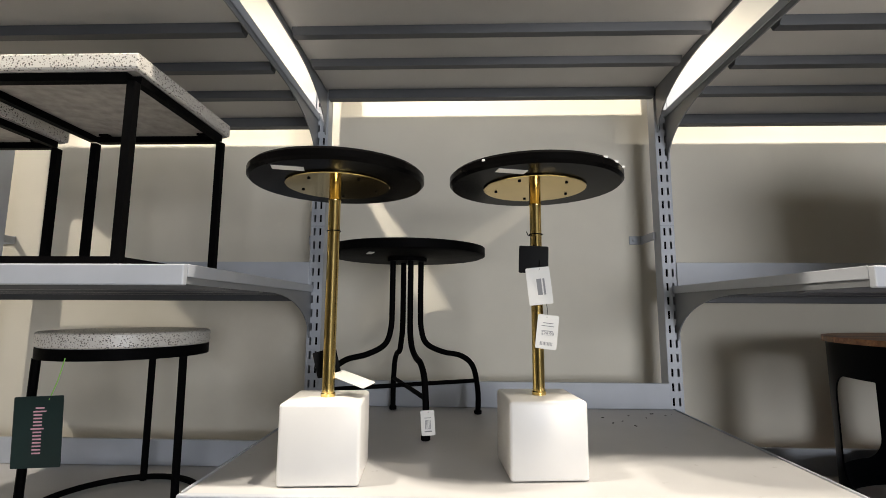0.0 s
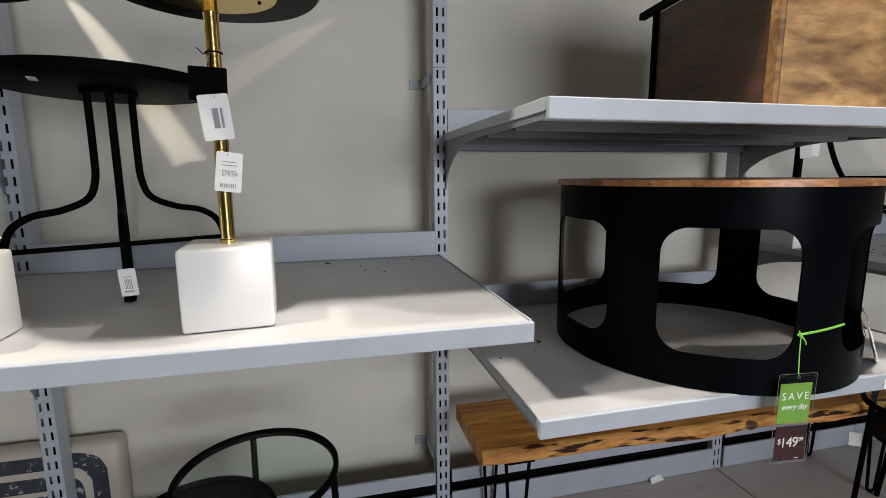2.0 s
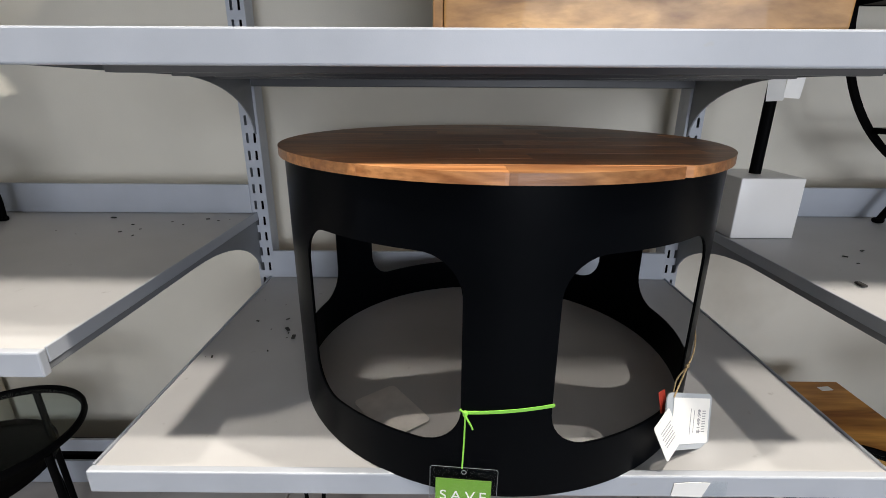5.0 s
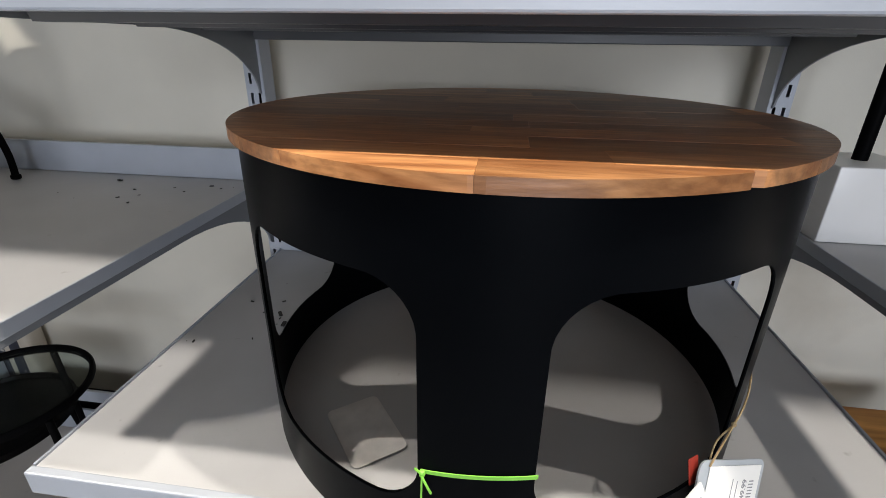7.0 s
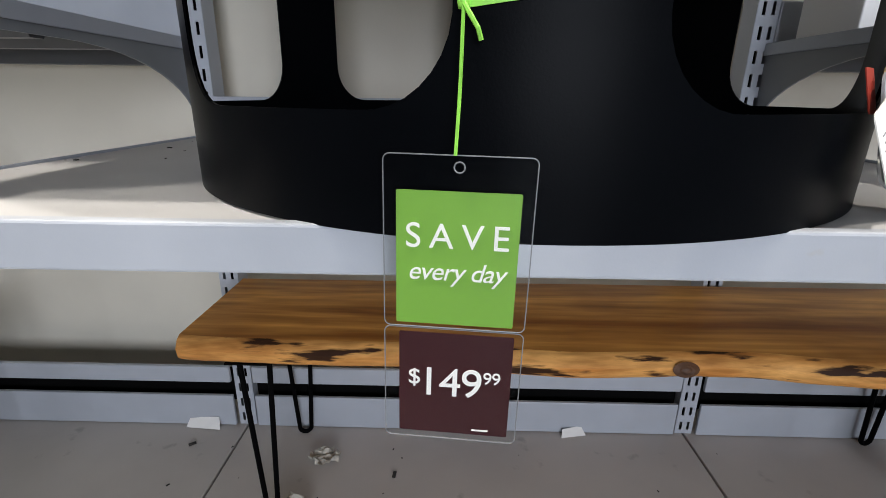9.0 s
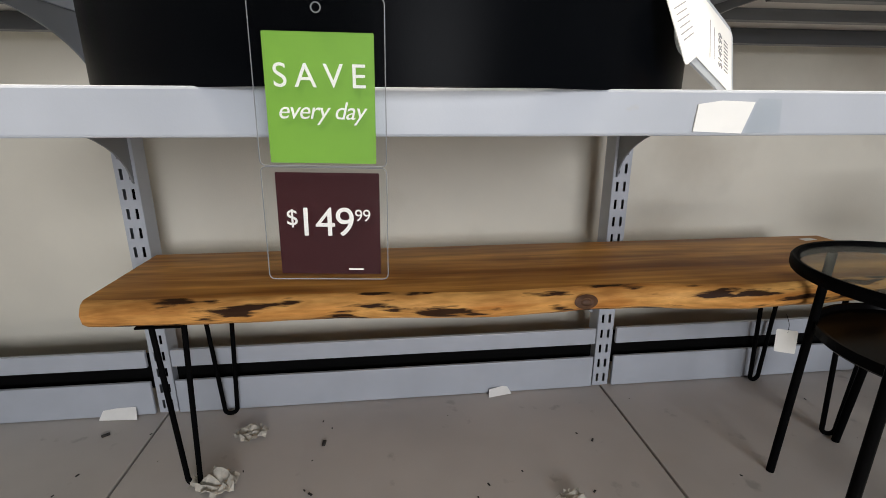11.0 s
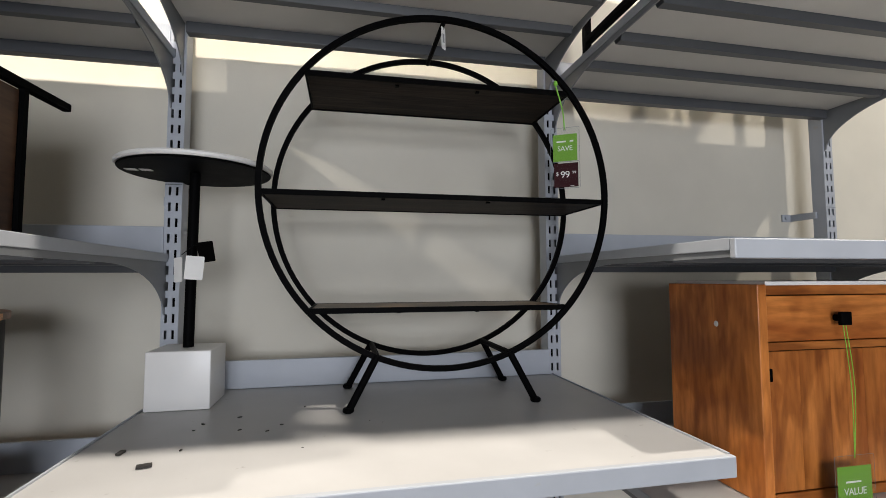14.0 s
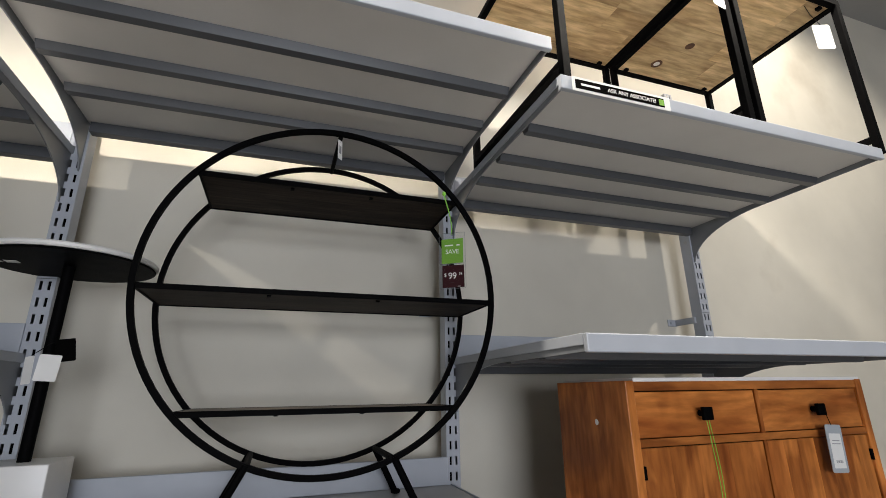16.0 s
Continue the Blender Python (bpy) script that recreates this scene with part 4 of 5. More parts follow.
def inlay_table(x, y, z, rz, r, h, top_off, cube, cube_h, lean=(0, 0)):
    t = thing("inlay_side_table", (x, y, z), "side table with black-inlaid white top, black pole, marble cube base", "side table", "inlay top side tables", rz)
    marble_cube(t, cube, cube_h, 0.003)
    part("pole", rod([(0, 0, cube_h - 0.002), (top_off[0] * 0.4, top_off[1] * 0.4, h - 0.02)], 0.0135, 16), BLACK, t, "", True)
    ox, oy = top_off
    tip = pose(ox, oy, h) @ pose(0, 0, 0, *lean, 0) @ pose(-ox, -oy, -h)
    part("underside", disc(r - 0.006, h - 0.020, h - 0.0145, 0.002, 64, ox, oy), BLACK, t, "black underside", True).matrix_local = tip
    top = part("tabletop", disc(r, h - 0.014, h, 0.004, 72, ox, oy), WHITE, t, "white inlaid top", True)
    top.matrix_local = tip
    lift = pose(ox, oy, h - 0.0003)

    def strip(ax, ay, bx, by, w):
        bm = bmesh.new()
        spoke(bm, ax, ay, bx, by, w, 0)
        part("inlay_strip", moved(bm, lift), RESIN, top)

    six = [(math.cos(radians(60 * k + 12)), math.sin(radians(60 * k + 12))) for k in range(6)]
    for k in range(6):
        (ax, ay), (bx, by) = six[k], six[(k + 1) % 6]
        i0, i1 = 0.112 / 0.195 * r, 0.187 / 0.195 * r
        strip(0, 0, i0 * ax, i0 * ay, 0.0105)
        strip(0, 0, i0 * 0.87 * (ax + bx) / 2 * 1.15, i0 * 0.87 * (ay + by) / 2 * 1.15, 0.008)
        strip(i0 * ax, i0 * ay, i0 * bx, i0 * by, 0.0095)
        f = 0.085
        p = (i1 * (ax + (bx - ax) * f), i1 * (ay + (by - ay) * f))
        q = (i1 * (bx + (ax - bx) * f), i1 * (by + (ay - by) * f))
        strip(*p, *q, 0.0105)
        d = i1 - i0
        strip(p[0] + 0.008 * ax, p[1] + 0.008 * ay, p[0] - d * ax, p[1] - d * ay, 0.008)
        strip(q[0] + 0.008 * bx, q[1] + 0.008 * by, q[0] - d * bx, q[1] - d * by, 0.008)
    return t


inlay_table(2.766, 1.646, DECK, -11, 0.194, 0.618, (0.022, -0.002), 0.146, 0.146, (2.2, -2.0))
upper_inlay = inlay_table(2.052, 2.071, 1.186, 0, 0.195, 0.640, (0.009, 0.008), 0.153, 0.148)
for dx in (-0.146, -0.110):
    part("sticker", boxed(dx - 0.014, dx + 0.014, -0.032, -0.010, 0.6186, 0.6196), PAPER, upper_inlay)
hx = thing("hang_tags", (2.866, 1.62, 0.682), "white hang tags below an inlay table top", "tags")
for dx, dy, dz, w, h, tw, ti in ((0.0, 0, 0.0, 0.05, 0.085, 10, 2), (0.004, -0.006, -0.05, 0.05, 0.10, -5, -6), (-0.075, 0.03, 0.02, 0.05, 0.12, 20, 6)):
    m = pose(dx, dy, dz, 0, 0, tw) @ UP @ pose(0, -h / 2, 0, 0, 0, ti)
    card("card", hx, m, w, h, PAPER if dx >= 0 else GREYPLASTIC)
    bars(hx, m, [(0, 0.01, 0.024, 0.002), (0, 0.0, 0.028, 0.002)] + [(x * 0.9, y - 0.01, ww, hh) for x, y, ww, hh in BARCODE])
part("green_label", moved(prism(bmesh.new(), rounded(0.04, 0.03, 0.002), 0, 0.0006), pose(-0.072, 0.026, -0.065, 90, 0, 20)), GREEN, hx)
part("strings", rod([(0, 0.004, 0.0), (-0.01, 0.01, 0.10)], 0.0008, 5), BLACK, hx)

bp = thing("pole_tags", (2.068, 2.040, 1.60), "black card and white cards tied to a black pole", "tags")
card("black_card", bp, pose(0.03, 0.0, 0, 0, 0, 30) @ UP @ pose(0, -0.012, 0, 0, 0, 10), 0.04, 0.055, RESIN)
card("white_card", bp, pose(0.0, -0.012, 0, 0, 0, 8) @ UP @ pose(0.005, -0.055, 0, 0, 0, -4), 0.044, 0.062, PAPER)
card("white_card", bp, pose(-0.035, -0.008, 0, 0, 0, -40) @ UP @ pose(0, -0.06, 0, 0, 0, 4), 0.034, 0.065, PAPER)
part("tie", rod([(0.03, 0.0, 0.012), (0.0, -0.004, 0.004), (-0.03, 0.0, -0.02)], 0.001, 5), BLACK, bp)


# ---- round bookcase ----
def ring_shelf(cx, y0, y1, z, zc, r):
    t = thing("round_bookcase", (cx, (y0 + y1) / 2, z), "round black metal bookcase with three dark wooden shelves", "bookcase")
    d = (y1 - y0) / 2
    zz = zc - z
    for s in (-1, 1):
        bm = bmesh.new()
        N = 96
        prof = [(r - 0.0072, -0.006), (r + 0.0072, -0.006), (r + 0.0072, 0.006), (r - 0.0072, 0.006)]
        ring = [[bm.verts.new((q * math.cos(2 * math.pi * k / N), s * d + w, zz + q * math.sin(2 * math.pi * k / N))) for q, w in prof] for k in range(N)]
        for k in range(N):
            a, b = ring[k], ring[(k + 1) % N]
            for j in range(4):
                bm.faces.new((a[j], a[(j + 1) % 4], b[(j + 1) % 4], b[j]))
        part("ring", bm, BLACK, t, "", True)
    for h in (0.853, 0.545, 0.250):
        half = math.sqrt(r * r - (h - zz) ** 2) - 0.010
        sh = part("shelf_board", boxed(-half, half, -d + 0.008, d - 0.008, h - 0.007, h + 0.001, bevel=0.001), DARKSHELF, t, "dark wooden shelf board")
        part("top_veneer", boxed(-half + 0.001, half - 0.001, -d + 0.009, d - 0.009, h + 0.0012, h + 0.0044, bevel=0.0006, seg=1), SHELFTOP, sh, "brown wooden top face")
        for s in (-1, 1):
            part("edge_bar", boxed(-half - 0.006, half + 0.006, min(s * d, s * (d - 0.0065)), max(s * d, s * (d - 0.0065)), h - 0.009, h + 0.005), BLACK, sh)
            part("end_bar", boxed(min(s * half, s * half + s * 0.006), max(s * half, s * half + s * 0.006), -d + 0.008, d - 0.008, h - 0.009, h + 0.005), BLACK, sh)
        for k in (-0.35, 0.28):
            part("screw", boxed(k * half - 0.005, k * half + 0.005, -d + 0.02, -d + 0.03, h - 0.012, h - 0.0075), BLACK, sh)
    part("top_strut", rod([(0.0, -d, zz + r - 0.006), (0.0, d, zz + r - 0.006)], 0.007), BLACK, t)
    for s in (-1, 1):
        a = radians(270 + s * 22)
        px, pz = r * math.cos(a), zz + r * math.sin(a)
        part("cross_bar", rod([(px, -d, pz), (px, d, pz)], 0.0085), BLACK, t)
        for w in (-1, 1):
            leg = part("leg", rod([(px, w * d, pz + 0.004), (px + s * 0.068, w * (d + 0.006), 0.006)], 0.0095, 10), BLACK, t, "", True)
            part("foot", disc(0.014, 0, 0.012, 0.003, 18, px + s * 0.070, w * (d + 0.006)), BLACK, leg)
    return t


ring_shelf(2.717, 1.889, 2.145, 1.187, 1.749, 0.466)
sale_sign((3.056, 1.872, 1.932), -32, 0.078, "99", "99", "SAVE", "")
sg = thing("lime_ribbon", (3.056, 1.872, 1.932), "lime green ribbon holding a sale sign on a black ring", "ribbon")
part("drop", rod(smoothed([(0.0, 0.002, -0.004), (-0.002, 0.006, 0.05), (-0.020, 0.012, 0.128)], 5), 0.0018, 6), STRING, sg)
part("knot", lathe(bmesh.new(), [(0, 0.120), (0.006, 0.126), (0.005, 0.134), (0, 0.138)], 10, -0.020, 0.010), STRING, sg)
swing_tag((2.717, 1.895, 2.196), 0.022, 0.060, 50, 3, [(0, 0.0, 0.010, 0.024)])


# ---- plank coffee table ----
ct = thing("plank_coffee_table", (3.635, 1.850, DECK), "sheesham plank coffee table with mitred border on black hairpin legs", "coffee table")
W, D, H = 0.615, 0.368, 0.473
top = part("tabletop", boxed(-W + 0.004, W - 0.004, -D + 0.004, D - 0.004, H - 0.036, H - 0.012), BUTCHER, ct, "polished plank top")
rng = random.Random(7)
for s in (-1, 1):
    part("plank", boxed(-W, W, min(s * D, s * (D - 0.055)), max(s * D, s * (D - 0.055)), H - 0.036, H, bevel=0.002, seg=1), BUTCHER_X, top)
    part("plank", boxed(min(s * W, s * (W - 0.055)), max(s * W, s * (W - 0.055)), -D + 0.0555, D - 0.0555, H - 0.036, H, bevel=0.002, seg=1), BUTCHER_Y, top)
y = -D + 0.0565
while y < D - 0.06:
    y2 = min(y + rng.uniform(0.09, 0.14), D - 0.0565)
    x = -W + 0.0565
    while x < W - 0.06:
        x2 = min(x + rng.uniform(0.8, 1.3), W - 0.0565)
        part("plank", boxed(x, x2 - 0.0006, y, y2 - 0.0006, H - 0.0118, H - 0.0006 * rng.random(), bevel=0.001, seg=1), BUTCHER, top)
        x = x2
    y = y2
for hx_, hy, dx, dy in ((-0.545, -0.335, 0.056, 0.010), (-0.555, 0.31, 0.048, 0.014), (0.55, -0.33, 0.055, 0.010), (0.55, 0.31, 0.05, 0.014), (-0.555, -0.09, 0.050, 0.014), (-0.555, 0.02, 0.050, 0.012)):
    hairpin(ct, hx_, hy, dx, dy, H - 0.037, 0.0075, 0.026)
gl = thing("green_label", (3.38, 1.95, DECK), "green and clear label standing on the base deck", "label")
part("sheet", moved(prism(bmesh.new(), rounded(0.06, 0.14, 0.004), 0, 0.0008), pose(0, 0, 0.07, 82, 0, 20)), PAPER, gl)
part("green_patch", moved(prism(bmesh.new(), rounded(0.045, 0.06, 0.004), 0.001, 0.0016), pose(0, 0, 0.08, 82, 0, 20)), GREEN, gl)


# ---- cabinet ----
def cabinet(x0, x1, y0, y1, z, h):
    t = thing("sideboard_cabinet", ((x0 + x1) / 2, y0, z), "small honey-brown wooden cabinet with two drawers and white stone top", "cabinet")
    w, d = (x1 - x0) / 2, y1 - y0
    for s in (-1, 1):
        part("side_panel", boxed(min(s * w, s * (w - 0.026)), max(s * w, s * (w - 0.026)), 0, d, 0, h - 0.001, bevel=0.002), CABWOOD, t, "wooden side panel with worn finish")
    part("base_rail", boxed(-w + 0.0265, w - 0.0265, 0.003, d, 0.0, 0.022), CABWOOD_X, t)
    part("top_rail", boxed(-w + 0.0265, w - 0.0265, 0.003, d, h - 0.026, h - 0.004), CABWOOD_X, t)
    part("mid_rail", boxed(-w + 0.0265, w - 0.0265, 0.003, 0.03, h - 0.158, h - 0.140), CABWOOD_X, t)
    part("stile", boxed(-0.006, 0.006, 0.004, 0.03, 0.0225, h - 0.0265), CABWOOD, t)
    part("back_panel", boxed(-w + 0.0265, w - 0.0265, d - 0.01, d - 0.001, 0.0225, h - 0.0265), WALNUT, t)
    part("stone_top", boxed(-w + 0.027, w - 0.004, 0.002, d, h - 0.0035, h + 0.006, bevel=0.001), MARBLE, t, "white stone top")
    for s in (-1, 1):
        a, b = (0.0085, w - 0.029) if s > 0 else (-w + 0.029, -0.0085)
        dr = part("drawer_front", boxed(a, b, 0.007, 0.028, h - 0.138, h - 0.029, bevel=0.002), CABWOOD_X, t)
        kx = (a + b) / 2 + 0.0
        bm = boxed(kx - 0.016, kx + 0.016, -0.022, -0.012, h - 0.100, h - 0.068, bevel=0.002)
        tube(bm, [(kx, -0.0125, h - 0.084), (kx, 0.0068, h - 0.084)], 0.008, 10)
        part("knob", bm, BLACK, dr, "black square knob")
        door = part("door", boxed(a, b, 0.009, 0.012, 0.025, h - 0.161), CABWOOD, t)
        q = a
        rr = random.Random(3 + s)
        while q < b - 0.02:
            q2 = min(q + rr.uniform(0.05, 0.09), b)
            if b - q2 < 0.02:
                q2 = b
            part("plank", boxed(q, q2 - 0.0004, 0.006, 0.0088, 0.0255, h - 0.1615), CABWOOD, door)
            q = q2
        hx_ = a if s < 0 else b
        part("hinge", boxed(hx_ - 0.004, hx_ + 0.004, -0.0005, 0.006, h - 0.23, h - 0.20), BLACK, door)
    part("worn_spot", lathe(bmesh.new(), [(0, 0.0015), (0.006, 0.001), (0.008, 0)], 8), PAPER, t).matrix_local = Matrix.Translation((-w, 0.13, h - 0.105)) @ Euler((0, radians(-90), 0)).to_matrix().to_4x4()
    return t


cabinet(3.417, 4.305, 1.626, 1.936, 0.987, 0.512)
cs = thing("value_sign", (3.617, 1.583, 1.104), "clear sleeve with green value card hanging on lime ribbon", "price sign", "hanging sale signs")
base = UP
card("sleeve", cs, base @ pose(0, -0.066, 0.002), 0.114, 0.132, PLASTIC, 0.0004).visible_shadow = False
part("welded_edge", moved(rod([Vector((x, y, 0.0)) for x, y in rounded(0.114, 0.132, 0.004)], 0.0004, 5, True), base @ pose(0, -0.066, 0.002)), SLEEVEEDGE, cs)
card("green_card", cs, base @ pose(0, -0.072, 0.0005), 0.098, 0.094, GREEN, 0.0006, 0.001, "green printed card")
words("lettering", "VALUE", 0.023, PAPER, cs, base @ pose(0, -0.082, 0.0008))
bars(cs, base @ pose(0, -0.060, 0.0005), [(-0.004, 0, 0.044, 0.004)], PAPER)
for k in range(2):
    part("ribbon", rod(smoothed([(0.030 + 0.008 * k, 0.030, 0.300), (0.022 + 0.010 * k, 0.012, 0.15), (0.004, 0.0, -0.008)], 5), 0.0010, 5), STRING, cs)
ht = thing("plastic_tag", (4.075, 1.602, 1.396), "grey plastic tag with white label on a cabinet knob", "tag")
m = UP @ pose(0.016, -0.085, 0, 0, 0, -3)
card("sleeve", ht, m, 0.064, 0.125, GREYPLASTIC, 0.0016, 0.006)
card("label", ht, m @ pose(0, -0.006, 0.0008), 0.046, 0.09, PAPER, 0.0005, 0.002)
bars(ht, m @ pose(0, 0, 0.0008), [(0, 0.02, 0.03, 0.002), (0, 0.012, 0.034, 0.002)] + [(x, y - 0.02, ww, hh) for x, y, ww, hh in BARCODE])
part("loop", rod([(0.014, 0, -0.024), (0.002, 0.0, 0.012), (-0.002, 0.006, 0.024)], 0.001, 5), BLACK, ht)
gr = thing("loose_ribbon", (3.50, 1.52, 0.988), "loose lime ribbons curled on a steel shelf", "ribbon")
for pts in ([(-0.13, 0.03, 0.003), (-0.08, -0.01, 0.008), (0.0, -0.025, 0.003), (0.10, 0.005, 0.008), (0.19, 0.0, 0.003)],
            [(-0.10, 0.045, 0.003), (-0.03, 0.01, 0.012), (0.06, -0.015, 0.004), (0.16, -0.03, 0.003)],
            [(0.02, 0.045, 0.003), (0.07, 0.02, 0.014), (0.12, -0.01, 0.004), (0.22, -0.02, 0.004)]):
    part("curl", rod(smoothed(pts, 6), 0.0019, 6), STRING, gr)


# ---- wooden table lying on its top edge ----
lt2 = thing("mango_table_on_side", (1.483, 1.461, 1.589), "wooden side table with black metal legs lying on its side", "side table", "", -5)
part("tabletop", boxed(-0.212, 0.224, 0, 0.028, 0, 0.43, bevel=0.003), MANGO, lt2, "golden mango wood top")
part("edge_strip", boxed(-0.2245, -0.2125, 0.0, 0.026, 0, 0.43, bevel=0.002), MANGO, lt2)
for s, rise, deep, reach in ((-1, 0.328, 0.44, 0.53), (1, 0.362, 0.46, 0.62)):
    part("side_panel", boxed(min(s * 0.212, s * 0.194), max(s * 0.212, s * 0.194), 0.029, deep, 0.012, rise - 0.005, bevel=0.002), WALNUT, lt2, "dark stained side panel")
    for zz in (0.0, rise):
        part("leg", boxed(min(s * 0.222, s * 0.202), max(s * 0.222, s * 0.202), 0.0285, reach, zz, zz + 0.011 + 0.009 * (zz > 0), bevel=0.002), BLACK, lt2, "black metal leg")
    part("back_bar", boxed(min(s * 0.222, s * 0.208), max(s * 0.222, s * 0.208), deep + 0.001, deep + 0.015, 0.0115, rise - 0.0005), BLACK, lt2)


# ---- tables on the top shelf ----
def slat_table(x0, x1, y0, y1, z, h):
    t = thing("slat_top_table", ((x0 + x1) / 2, (y0 + y1) / 2, z), "tall black metal table with rustic plank top", "table", "plank tables on the top shelf")
    w, d, q = (x1 - x0) / 2, (y1 - y0) / 2, 0.022
    for sx in (-1, 1):
        for sy in (-1, 1):
            part("leg", boxed(min(sx * w, sx * (w - q)), max(sx * w, sx * (w - q)), min(sy * d, sy * (d - q)), max(sy * d, sy * (d - q)), 0, h - 0.0225, bevel=0.0015), BLACK, t)
    for s in (-1, 1):
        part("frame_bar", boxed(-w, w, min(s * d, s * (d - q)), max(s * d, s * (d - q)), h - 0.022, h), BLACK, t)
        part("frame_bar", boxed(min(s * w, s * (w - q)), max(s * w, s * (w - q)), -d + q, d - q, h - 0.022, h), BLACK, t)
        part("foot_bar", boxed(min(s * w, s * (w - q)), max(s * w, s * (w - q)), -d + q, d - q, 0.05, 0.068), BLACK, t)
    top = part("tabletop", boxed(-w + q, w - q, -d + q, d - q, h - 0.004, h - 0.001), RUSTIC, t, "pale rustic planks")
    rr = random.Random(int(x0 * 10))
    y = -d + q
    while y < d - q - 0.005:
        y2 = min(y + rr.uniform(0.10, 0.15), d - q)
        x = -w + q
        while x < w - q - 0.005:
            x2 = min(x + rr.uniform(0.28, 0.6), w - q)
            part("plank", boxed(x, x2 - 0.0008, y, y2 - 0.0008, h - 0.016, h - 0.0045), RUSTIC, top)
            x = x2
        y = y2
    for sx in (-1, 1):
        for sy in (-1, 1):
            part("screw", boxed(sx * (w - 0.06) - 0.008, sx * (w - 0.06) + 0.008, sy * (d - 0.035) - 0.008, sy * (d - 0.035) + 0.008, h - 0.026, h - 0.0165), BLACK, t)
    return t


slat_table(3.205, 3.855, 1.455, 2.035, 2.212, 0.625)
slat_table(3.875, 4.44, 1.455, 2.035, 2.212, 0.625)
for x, y, r0 in ((4.038, 1.93, 0.022), (4.089, 1.80, 0.017), (3.42, 1.70, 0.014)):
    kh = thing("wood_knot", (x, y, 2.212 + 0.625 - 0.0162), "dark knot in a pale rustic plank", "knot", "knots of the plank tables")
    part("knot_ring", lathe(bmesh.new(), [(r0 * 0.62, 0), (r0 * 0.62, -0.0012), (r0, -0.0008), (r0 * 1.1, 0)], 18), KNOT, kh)
    part("knot_core", lathe(bmesh.new(), [(0, -0.0008), (r0 * 0.6, -0.0006), (r0 * 0.62, 0)], 18), KNOT if r0 < 0.02 else MARBLE, kh)
for x, y, z, tw in ((3.79, 1.46, 2.70, 8), (4.28, 1.47, 2.68, -20)):
    wt = thing("white_tag", (x, y, z), "white plastic tag hanging from a metal table", "tag")
    card("card", wt, pose(0, -0.02, 0, 0, 0, tw) @ UP @ pose(0, -0.05, 0), 0.06, 0.10, PAPER, 0.001, 0.008)
    part("loop", rod([(0, -0.02, 0.0), (0, 0.0, 0.06), (0, 0.01, 0.11)], 0.001, 5), BLACK, wt)
sl2 = thing("shelf_label", (3.363, FRONT - 0.003, 2.192), "white shelf label holder with black printed strip", "shelf label")
card("holder", sl2, UP, 0.30, 0.040, WHITE, 0.002, 0.002)
card("strip", sl2, UP @ pose(-0.006, 0, 0.0006), 0.272, 0.026, RESIN, 0.0005, 0.001, "black printed strip")
words("lettering", "ASK ANY ASSOCIATE!", 0.0165, PAPER, sl2, UP @ pose(0.028, 0, 0.0008))
bars(sl2, UP @ pose(-0.098, 0, 0.0006), [(0, 0, 0.055, 0.006)], PAPER)
card("yellow_mark", sl2, UP @ pose(0.121, 0, 0.0012), 0.016, 0.018, GREEN, 0.0005, 0.002)
# basket shape stands in for a dark cloth thing with a handle
bk = thing("basket_stand_in", (2.62, 1.66, 2.316), "black basket shape standing in for dark cloth on the top shelf", "basket")
for k in range(6):
    part("hoop", rod([((0.17 + 0.012 * k) * math.cos(2 * math.pi * j / 40), (0.17 + 0.012 * k) * math.sin(2 * math.pi * j / 40), 0.006 + 0.05 * k) for j in range(40)], 0.004, 6, True), BLACK, bk)
for k in range(14):
    a = 2 * math.pi * k / 14
    part("wire", rod([(0.17 * math.cos(a), 0.17 * math.sin(a), 0.006), (0.23 * math.cos(a), 0.23 * math.sin(a), 0.256)], 0.003, 5), BLACK, bk)
part("liner", lathe(bmesh.new(), [(0, 0.010), (0.162, 0.010), (0.215, 0.235), (0.210, 0.235), (0.158, 0.014), (0, 0.014)], 40), BLACKGAP, bk, "dark liner")


# ---- inlay stool on the base deck ----
po = thing("patterned_panel", (-0.600, 2.318, DECK), "cream panel with dark brushed rounded-square bands, stood upright on the deck", "panel")
part("body", boxed(-0.27, 0.27, -0.04, 0.04, 0.0, 0.43, bevel=0.028, seg=4), CREAM, po, "", True)
for k, wdt in enumerate((0.46, 0.32, 0.19)):
    bm = bmesh.new()
    rings = []
    for off, jit in ((0.0, 0.016), (0.048, 0.024)):
        out = rounded(wdt - off * 2, wdt - off * 2 - 0.08, 0.08 - 0.015 * k - off * 0.4, 10)
        rings.append([bm.verts.new((x * (1 + jit * noise.noise(Vector((x * 40, z * 40, k + off * 90)))), -0.0408, 0.215 + z * (1 + jit * noise.noise(Vector((z * 40, x * 40, 7 + k)))))) for x, z in out])
    for q in range(len(rings[0])):
        bm.faces.new((rings[0][q - 1], rings[0][q], rings[1][q], rings[1][q - 1]))
    part("painted_band", bm, BRUSH, po, "dark brush-painted band").modifiers.new("coat", "SOLIDIFY").thickness = 0.0008

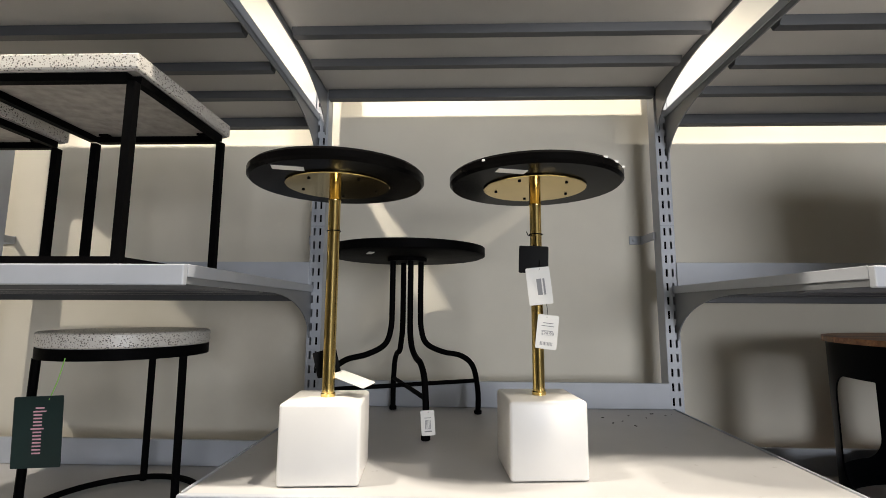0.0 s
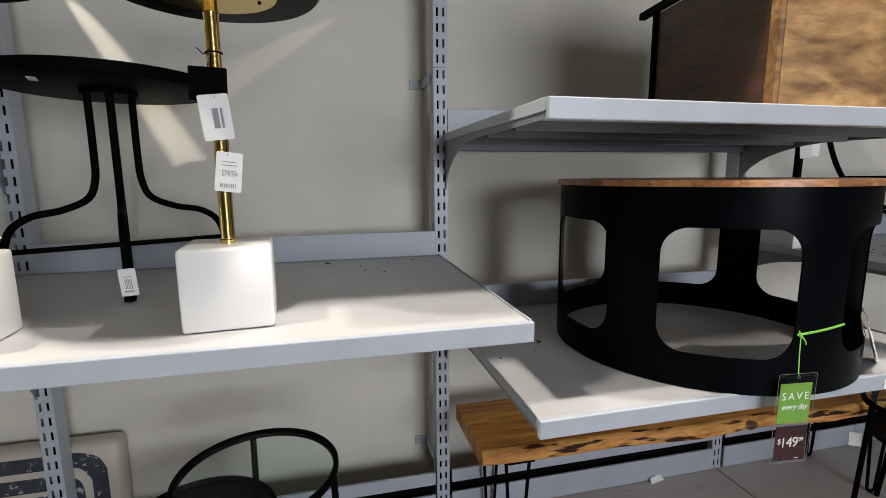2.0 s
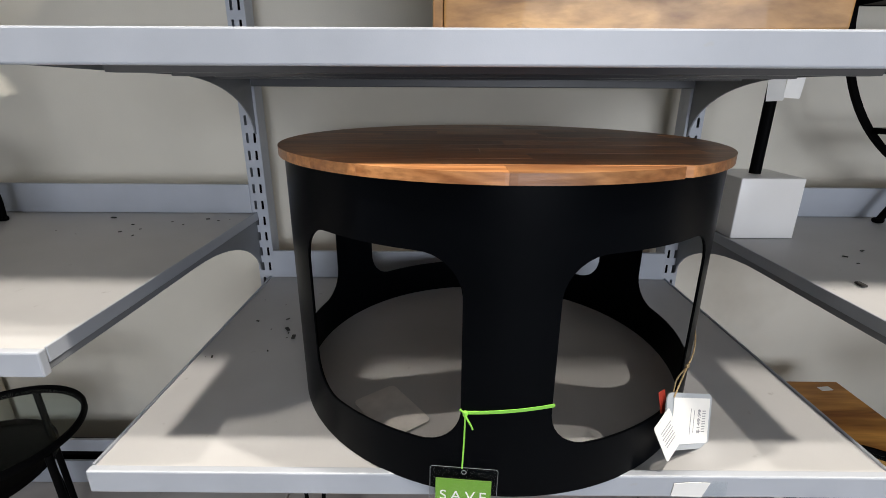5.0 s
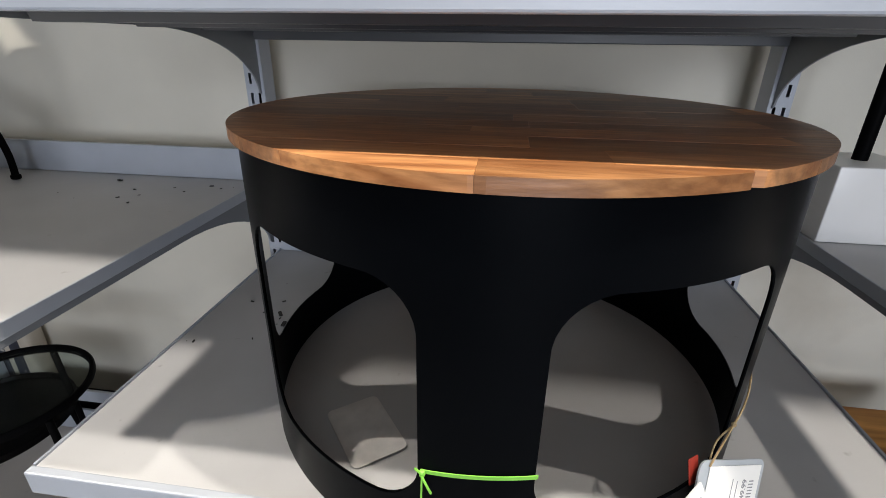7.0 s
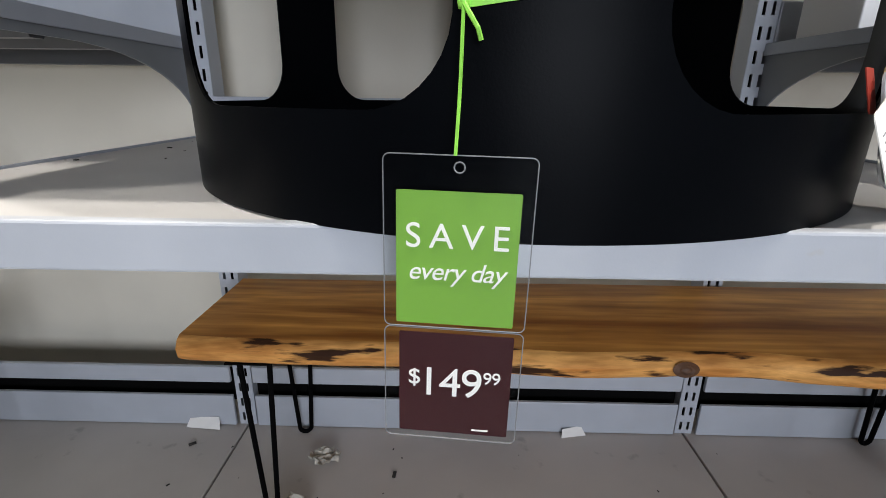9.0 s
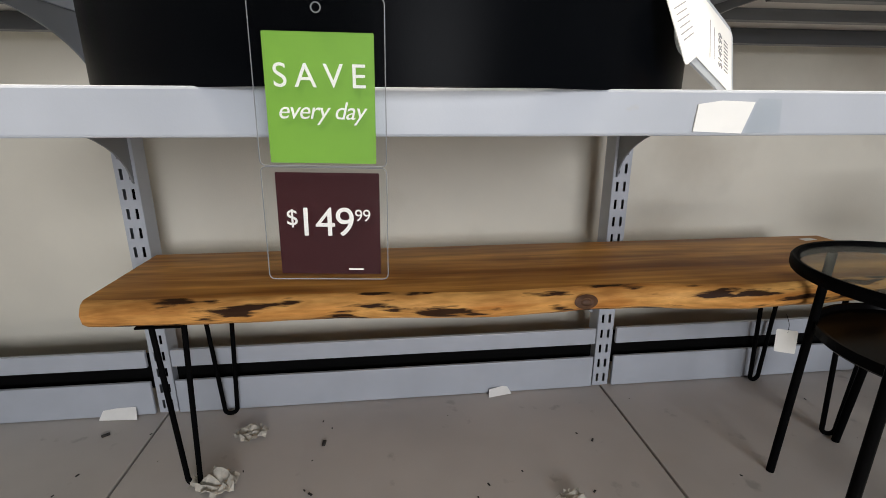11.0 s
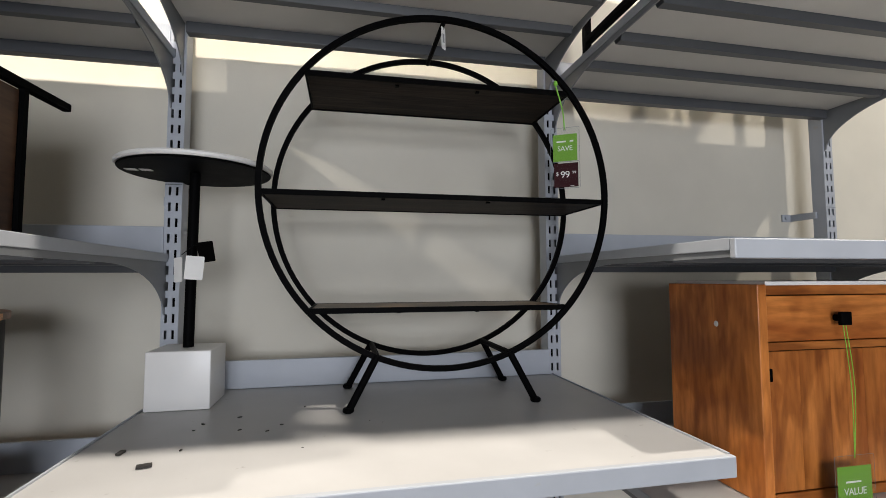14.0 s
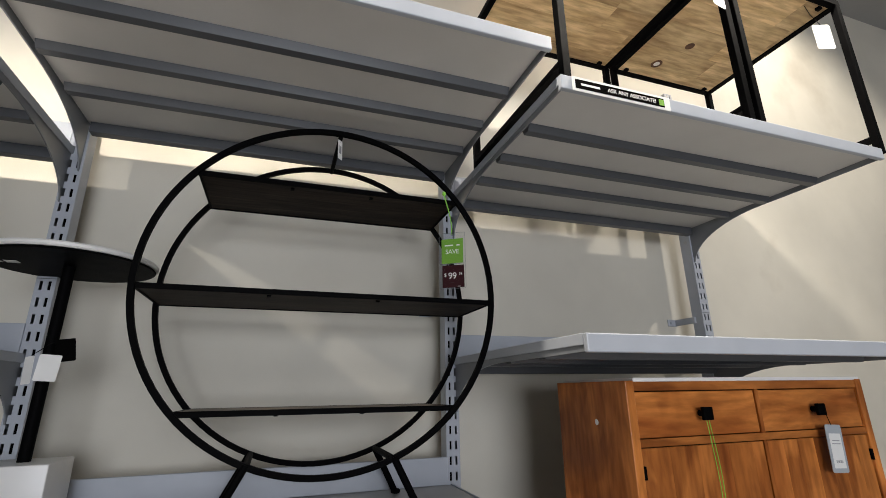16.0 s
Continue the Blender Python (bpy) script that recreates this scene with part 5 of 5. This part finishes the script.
# ---- paper, scraps and grit ----
for k, (x, y, z, w, h, rz, tilt) in enumerate(((0.618, 2.190, DECK, 0.10, 0.035, -6, 55), (1.645, 2.190, DECK, 0.07, 0.028, 8, 50), (3.42, 1.72, DECK, 0.05, 0.03, 30, 0), (3.30, 1.60, DECK, 0.06, 0.02, 10, 0))):
    pp = thing("paper_scrap", (x, y, z), "small white paper scrap on the base deck", "paper", "paper scraps")
    part("sheet", moved(prism(bmesh.new(), [(-w / 2, 0), (w / 2, 0.002), (w / 2 - 0.01, h), (-w / 2 + 0.006, h * 0.8)], 0, 0.0008), pose(0, 0, 0.001, tilt, 0, rz)), PAPER, pp)
fp = thing("paper_strip", (1.643, FRONT - 0.001, 0.966), "torn paper label stuck to a shelf front", "paper")
part("sheet", moved(prism(bmesh.new(), [(-0.028, -0.013), (0.018, -0.015), (0.027, 0.012), (-0.004, 0.013), (-0.026, 0.010)], 0, 0.0008), UP), PAPER, fp)
fs = part("film", moved(prism(bmesh.new(), [(0.022, -0.015), (0.055, -0.014), (0.052, 0.014), (0.03, 0.015)], 0.0, 0.0006), UP), PLASTIC, fp)


def crumple(x, y, size, seed):
    t = thing("crumpled_scrap", (x, y, DECK), "crumpled grey packaging scrap on the base deck", "scrap", "crumpled scraps")
    bm = bmesh.new()
    rr = random.Random(seed)
    N = 9
    g = [[bm.verts.new(((i / N - 0.5) * size, (j / N - 0.5) * size * 0.7, 0.004 + size * 0.45 * abs(noise.noise(Vector((i * 0.45 + seed, j * 0.5, seed)))) + rr.uniform(0, 0.006))) for i in range(N + 1)] for j in range(N + 1)]
    for j in range(N):
        for i in range(N):
            if (i - N / 2) ** 2 + (j - N / 2) ** 2 < (N / 2) ** 2 * (0.7 + 0.4 * rr.random()):
                bm.faces.new((g[j][i], g[j][i + 1], g[j + 1][i + 1], g[j + 1][i]))
    bmesh.ops.delete(bm, geom=[q for q in bm.verts if not q.link_faces], context="VERTS")
    ob = part("sheet", bm, SCRAP, t)
    ob.modifiers.new("ply", "SOLIDIFY").thickness = 0.001


crumple(0.981, 2.082, 0.085, 3)
crumple(0.949, 1.92, 0.10, 5)
crumple(1.705, 1.801, 0.06, 8)


def grit(name, spots, z, seed):
    """A scatter of crumbs on one surface."""
    bm = bmesh.new()
    rr = random.Random(seed)
    for x, y, s in spots:
        a = rr.uniform(0, 360)
        c = bmesh.new()
        box(c, -s, s, -s * 0.45, s * 0.45, 0, s * 0.4)
        c.transform(pose(x, y, z + 0.0006, 0, 0, a))
        me = bpy.data.meshes.new("tmp")
        c.to_mesh(me)
        c.free()
        bm.from_mesh(me)
        bpy.data.meshes.remove(me)
    return tagged(part(name, bm, DEBRIS), "dark crumbs and grit scattered on a grey surface", "debris", kind="stuff")


def scatter(seed, x0, x1, y0, y1, n):
    rr = random.Random(seed)
    return [(rr.uniform(x0, x1), rr.uniform(y0, y1), rr.choice((0.0015, 0.002, 0.003, 0.004))) for _ in range(n)]


grit("shelf_grit", [(0.887, 1.935, 0.004), (0.903, 1.882, 0.008), (0.928, 1.845, 0.008), (0.91, 1.865, 0.003)] + scatter(1, 0.76, 0.98, 1.75, 2.1, 8), 0.986, 1)
grit("shelf_grit", [(0.353, 2.148, 0.007), (0.45, 2.08, 0.004), (0.62, 2.14, 0.005)] + scatter(2, 0.25, 0.7, 1.95, 2.15, 9), 1.186, 2)
grit("shelf_grit", [(2.05, 1.70, 0.010), (2.12, 1.62, 0.012), (2.15, 1.86, 0.005), (2.24, 1.80, 0.004), (2.3, 1.78, 0.004), (2.22, 1.90, 0.005)] + scatter(3, 2.0, 2.6, 1.6, 2.0, 7), 1.186, 3)
grit("deck_grit", [(1.169, 2.04, 0.009), (0.62, 2.13, 0.009), (1.16, 1.88, 0.005), (1.83, 1.98, 0.005)] + scatter(4, 0.4, 3.1, 1.75, 2.15, 36), DECK, 4)
